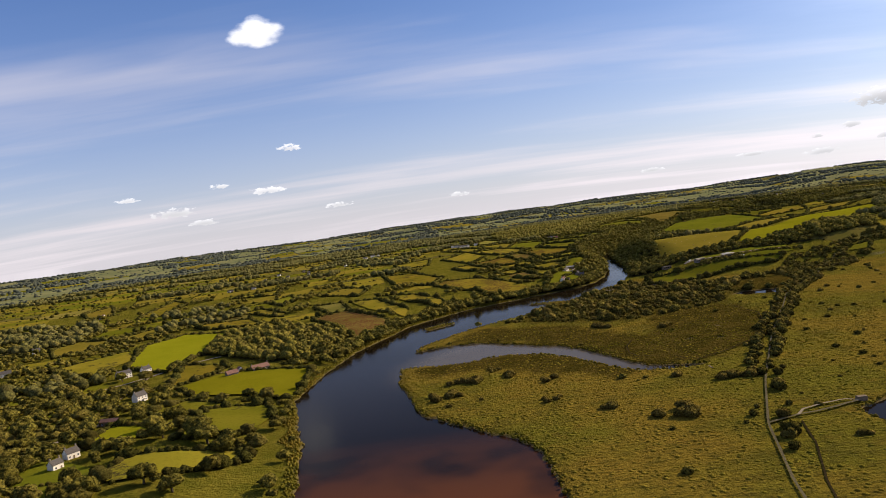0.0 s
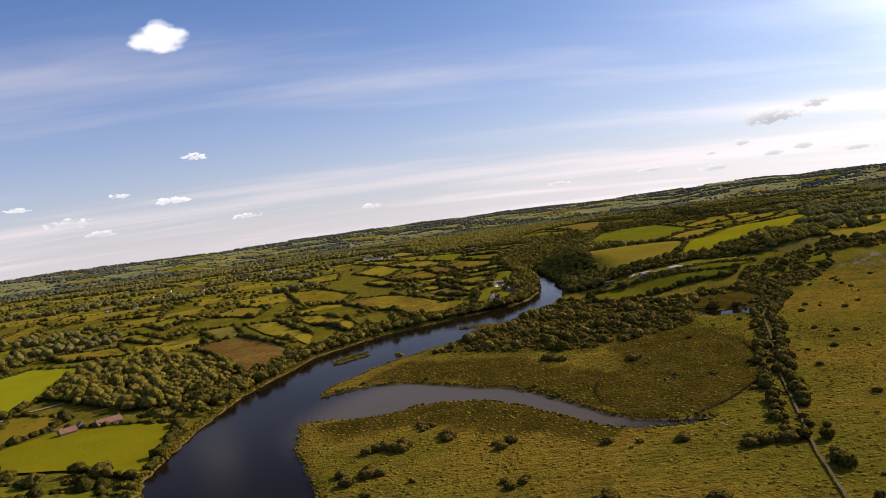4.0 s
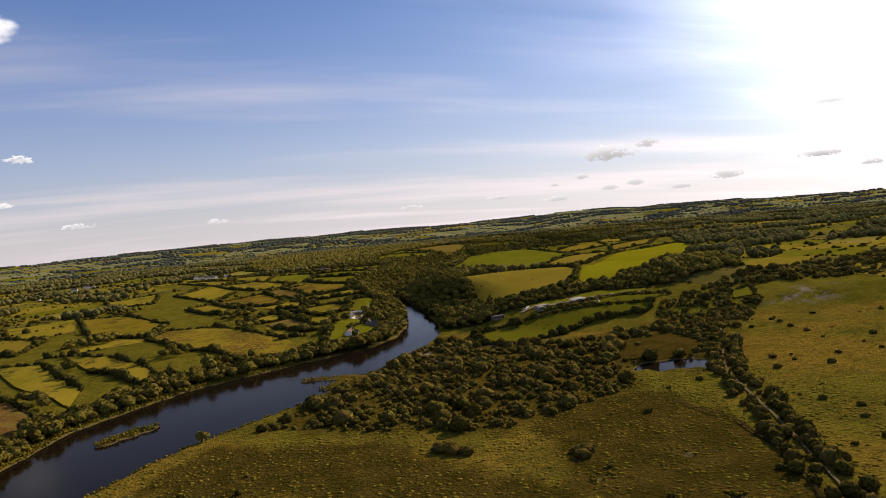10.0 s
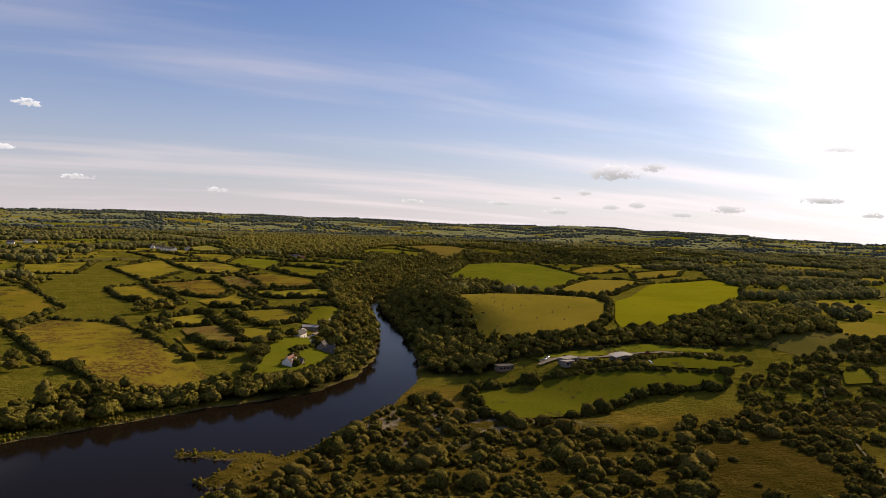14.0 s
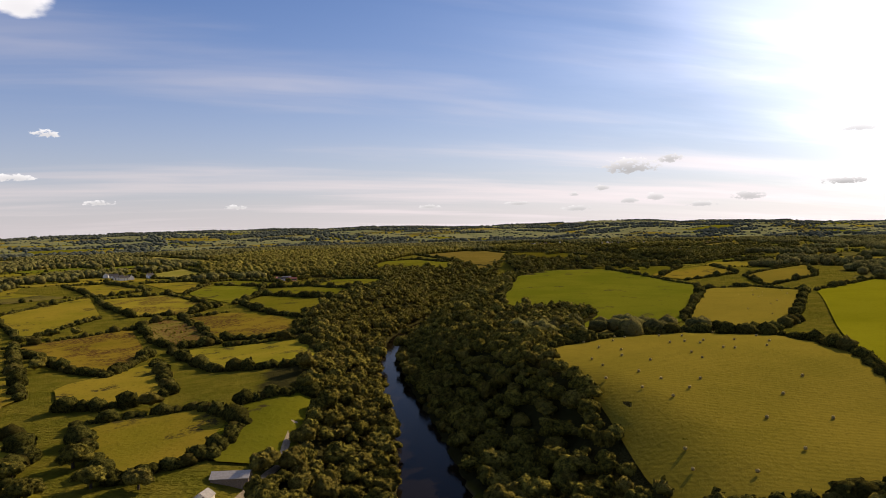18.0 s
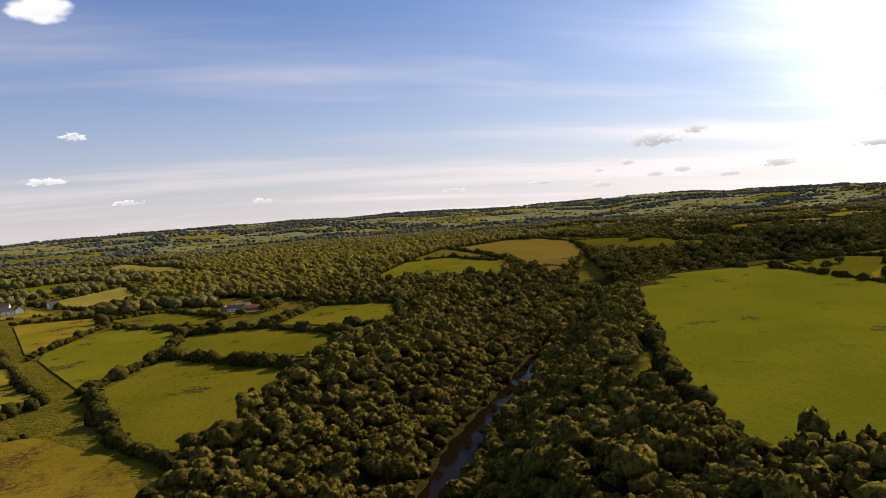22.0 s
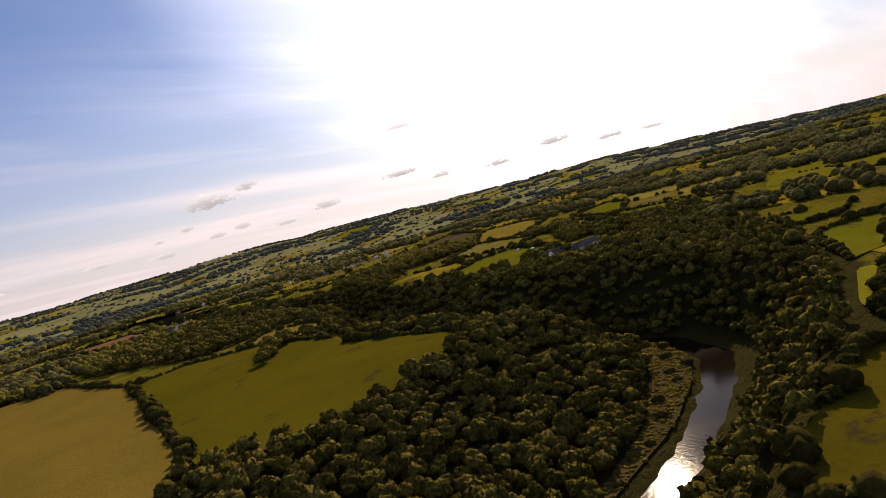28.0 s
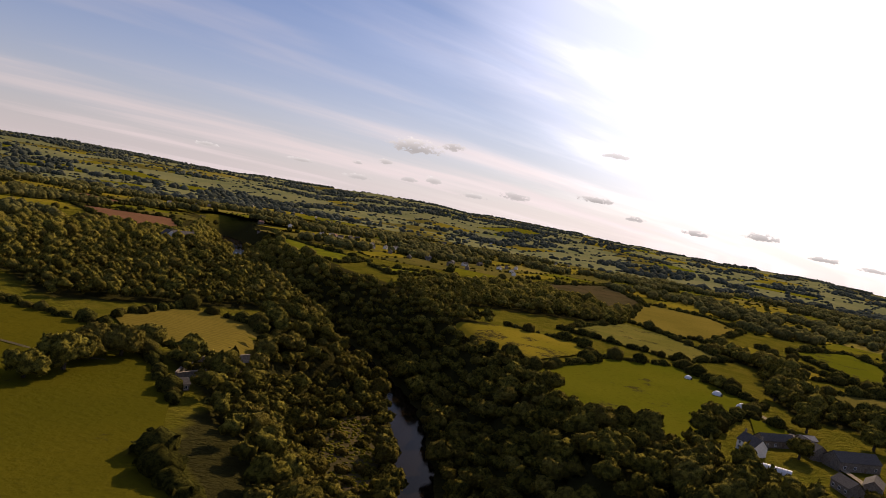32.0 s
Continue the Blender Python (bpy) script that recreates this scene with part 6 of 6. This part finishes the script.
# ---------------------------------------------------------------- lanes and paths, laid on the ground
def lane(name, points, width, mat, label, lift=0.30):
    ring_l, ring_r = [], []
    pts = [Vector(p) for p in points]
    fine = []
    for a, b in zip(pts, pts[1:]):
        n = max(2, int((b - a).length / 2.5))
        fine += [a + (b - a) * k / n for k in range(n)]
    fine.append(pts[-1])
    bm = bmesh.new()
    last = None
    for i, p in enumerate(fine):
        d = (fine[min(i + 1, len(fine) - 1)] - fine[max(i - 1, 0)]).normalized()
        s = Vector((-d.y, d.x)) * width / 2 * (1 + 0.12 * math.sin(i * 1.9))
        row = []
        for q in (p - s, p, p + s):
            row.append(bm.verts.new((q.x, q.y, float(land(q.x, q.y)) + lift)))
        if last:
            for k in range(2):
                bm.faces.new((last[k + 1], last[k], row[k], row[k + 1]))
        last = row
    for f in bm.faces:
        if f.normal.z < 0:
            f.normal_flip()
    return tagged(part(name, bm, mat, smooth_shade=True), label, "lane", kind="structure")


lane("path", [(38, 78), (43, 97), (50, 119), (61, 144), (72, 166), (82, 186), (98, 214), (113, 242), (122, 254), (136, 270), (155, 295), (168, 311)], 0.38, TRACK, "straight gravel path across the marsh on an old railway bed")
lane("path_spur", [(50, 119), (56, 121), (63, 122.5), (68, 124)], 0.6, TRACK, "short gravel spur from the path to a pond hide")
lane("path_loop", [(56, 121), (58, 123.5), (62, 125), (66, 125.3), (68, 124)], 0.45, GRAVEL, "narrow looped trail to the pond hide")
lane("farm_lane", [(61, 362), (63, 367), (65.2, 374), (67.6, 381), (71.5, 388.5), (75.5, 395), (79, 408)], 0.8, GRAVEL, "pale gravel lane through the riverside farm")
lane("house_drive", [(57.5, 357.5), (60.5, 363.5), (63.5, 368)], 0.7, GRAVEL, "gravel drive in front of the pale house")
lane("approach_road", [(112.5, 337), (117, 338), (122, 338.2), (128, 336.7), (134, 337.0), (139, 337.6), (146, 337.2), (156, 334)], 1.1, GRAVEL, "pale road curving past the visitor building")
lane("car_park", [(113.5, 338.6), (117, 338.9), (121.5, 338.4), (125, 336.6)], 2.2, GRAVEL, "gravel car park beside the visitor building", 0.27)
lane("hall_drive", [(135.5, 337.1), (136, 335.3), (135.2, 333.4)], 0.8, GRAVEL, "gravel drive to the glazed hall")
lane("village_lane", [(-120, 205), (-105, 222), (-96, 238), (-88, 256), (-80, 262)], 1.2, GRAVEL, "lane between the cottages")
lane("cottage_lane", [(-110, 118), (-92, 142), (-84, 165), (-82, 178), (-92, 205), (-96, 238)], 1.1, GRAVEL, "lane under trees past the cottages")
lane("bungalow_drive", [(-88, 228), (-78, 229), (-70, 231), (-66, 227)], 0.7, GRAVEL, "pale drive across the lawn to the bungalow")
lane("hill_farm_lane", [(395, 738), (391, 731), (386, 726), (382.5, 720), (378, 714), (372, 708)], 0.9, GRAVEL, "gravel lane through the hill farm")
lane("farm_yard", [(95.5, 645.5), (99, 642.5), (103, 642), (108, 643)], 3.2, TILLED, "reddish trodden earth of the farmyard", 0.34)
lane("garden_path", [(291, 773), (297, 766), (302, 764)], 0.6, TRACK, "pale track over the parkland")


DITCH_MUD = plain("wet_ditch_mud", (0.030, 0.022, 0.009), spec=0.0, vary=0.3, scale=2)
lane("path_ditch", [(41, 78), (46.5, 95), (52, 108), (55, 118)], 0.3, DITCH_MUD, "dark wet ditch beside the straight path", 0.12)
lane("reed_ditch", [(91, 232), (91.5, 215), (87, 202), (81, 190), (75, 181.5), (68, 175.5), (62, 171.2), (56, 168)], 0.4, DITCH_MUD, "dark ditch curving round the reed bed", 0.34)
lane("reed_drain", [(54.5, 170), (53.5, 175), (51, 177), (46, 179), (45, 184), (46.5, 192), (50, 200)], 0.35, DITCH_MUD, "winding drain through the reeds", 0.34)
lane("marsh_drain", [(60, 90), (62, 100), (66, 108), (70, 112)], 0.4, DITCH_MUD, "dark drain running to the pond", 0.1)


# ---------------------------------------------------------------- hay bales
def bale_mesh():
    bm = bmesh.new()
    bmesh.ops.create_cone(bm, cap_ends=True, segments=14, radius1=0.2, radius2=0.2, depth=0.36, matrix=Matrix.Rotation(radians(90), 4, "X"))
    bmesh.ops.bevel(bm, geom=[e for e in bm.edges if abs(e.verts[0].co.y - e.verts[1].co.y) < 1e-4], offset=0.04, segments=2, affect="EDGES")
    for v in bm.verts:
        v.co += Vector(noise.noise_vector(v.co * 6)) * 0.02
    return bm


first_bale = part("hay_bale", bale_mesh(), STRAW, smooth_shade=True)
tagged(first_bale, "round straw hay bale lying on mown stubble", "hay bale", "hay bales")
first_bale.matrix_basis = pose(134.5, 427, float(land(134.5, 427)) + 0.40, 0, 0, 30)
rng_bale = np.random.default_rng(12)
for x, y in ((133.5, 424), (143, 429), (132, 416), (125, 406), (139, 423), (144, 427), (124, 401), (121, 395), (134, 412), (131, 407), (151, 426), (133, 402), (127, 396), (123, 389), (145, 414), (154, 423),
             (165, 428), (128, 392), (148, 414), (149, 411), (142, 404), (125, 385), (141, 400), (129, 387), (152, 414), (157, 412), (149, 405), (150.5, 404), (133, 390), (167, 418), (162, 409), (157, 404),
             (131, 375), (118, 373), (116, 369), (120, 364), (139, 381), (147, 386), (128, 366), (138, 372)):
    copy_thing(first_bale, pose(x, y, float(land(x, y)) + 0.40, 0, 0, float(rng_bale.uniform(0, 360))))
for k in range(14):
    x, y = 200 + k * 4.2 + rng_bale.normal(0, 3), 455 + k * 4.6 + rng_bale.normal(0, 6)
    if in_field(np.array([x]), np.array([y]), -2)[0]:
        copy_thing(first_bale, pose(x, y, float(land(x, y)) + 0.40, 0, 0, float(rng_bale.uniform(0, 360))))


# ---------------------------------------------------------------- tents, polytunnel, walled garden, hides
def dome_tent(x, y, r):
    base = new("dome_tent")
    base.matrix_basis = pose(x, y, float(land(x, y)) + 0.1)
    tagged(base, "white geodesic dome tent at a field edge", "tent", "dome tents")
    bm = bmesh.new()
    bmesh.ops.create_icosphere(bm, subdivisions=2, radius=r)
    bmesh.ops.bisect_plane(bm, geom=bm.verts[:] + bm.edges[:] + bm.faces[:], plane_co=(0, 0, -0.15 * r), plane_no=(0, 0, 1), clear_inner=True)
    part("cover", bm, PLASTIC, base)
    part("door", box(bmesh.new(), 0, -r * 0.95, -0.1, r * 0.5, 0.12, r * 0.7, bevel=0.03), DARK_GLASS, base)


for x, y, r in ((404, 758, 0.8), (398.5, 748, 0.95), (395, 741, 1.0)):
    dome_tent(x, y, r)


def polytunnel(x, y, turn):
    base = new("polytunnel")
    base.matrix_basis = pose(x, y, float(land(x, y)), 0, 0, turn)
    tagged(base, "long white polythene tunnel beside the farm", "polytunnel")
    L, r = 5.6, 0.75
    for k in range(10):
        bm = bmesh.new()
        rows = []
        for e in (0, 1):
            a = -L / 2 + L * (k + e) / 10
            rows.append([bm.verts.new((a + 0.02 * (1 - 2 * e), r * math.cos(t), -0.3 if t in (0.0, math.pi) else r * math.sin(t) * 0.95)) for t in [math.pi * i / 10 for i in range(11)]])
        for i in range(10):
            bm.faces.new((rows[0][i], rows[1][i], rows[1][i + 1], rows[0][i + 1]))
        part("panel", bm, PLASTIC, base, smooth_shade=True)
    for e in (-1, 1):
        part("end_wall", box(bmesh.new(), e * (L / 2 - 0.05), 0, -0.2, 0.06, 1.1, 0.7, bevel=0.02), PLASTIC, base)


polytunnel(368, 720.6, -62)


def wall_run(points, label):
    for a, b in zip(points, points[1:]):
        d = math.hypot(b[0] - a[0], b[1] - a[1])
        x, y = (a[0] + b[0]) / 2, (a[1] + b[1]) / 2
        base = new("garden_wall")
        base.matrix_basis = pose(x, y, float(land(x, y)) - 0.2, 0, 0, math.degrees(math.atan2(b[1] - a[1], b[0] - a[0])))
        tagged(base, label, "wall", "walled garden")
        part("masonry", box(bmesh.new(), 0, 0, 0, d, 0.22, 1.0), STONE, base)
        part("coping", box(bmesh.new(), 0, 0, 1.0, d + 0.1, 0.3, 0.08, bevel=0.02), STONE, base)


wall_run([(308, 757), (316, 760), (320, 766), (312, 764), (308, 757)], "old grey stone wall round a garden")
tagged(part("bird_hide", box(bmesh.new(), 68.6, 124.6, 0.4, 1.6, 1.0, 0.9, bevel=0.05), TIMBER), "small dark timber bird hide by the pond", "hut")
tagged(part("footbridge", box(bmesh.new(), 56.5, 160.5, 0.55, 0.4, 2.2, 0.1, bevel=0.02), TIMBER), "short weathered footbridge over a ditch", "footbridge")

# slate crags in the gorge below the meadow
for cx, cy, cz, s in ((184, 588, 5.5, 3.4), (181, 582, 5, 2.8), (187, 594, 6, 2.6), (178, 576, 4, 2.2)):
    v, f = ball(4)
    r = 1 + 0.35 * bumps(v, 1.6, cx) + 0.18 * np.round(bumps(v, 4.0, cy) * 3) / 3
    tagged(raw("crag", v * r[:, None] * np.array([s * 0.6, s, s * 1.2]) + np.array([cx, cy, cz]), f, ROCK, smooth_shade=False), "dark slate crag showing through the trees", "crag", "crags in the gorge")
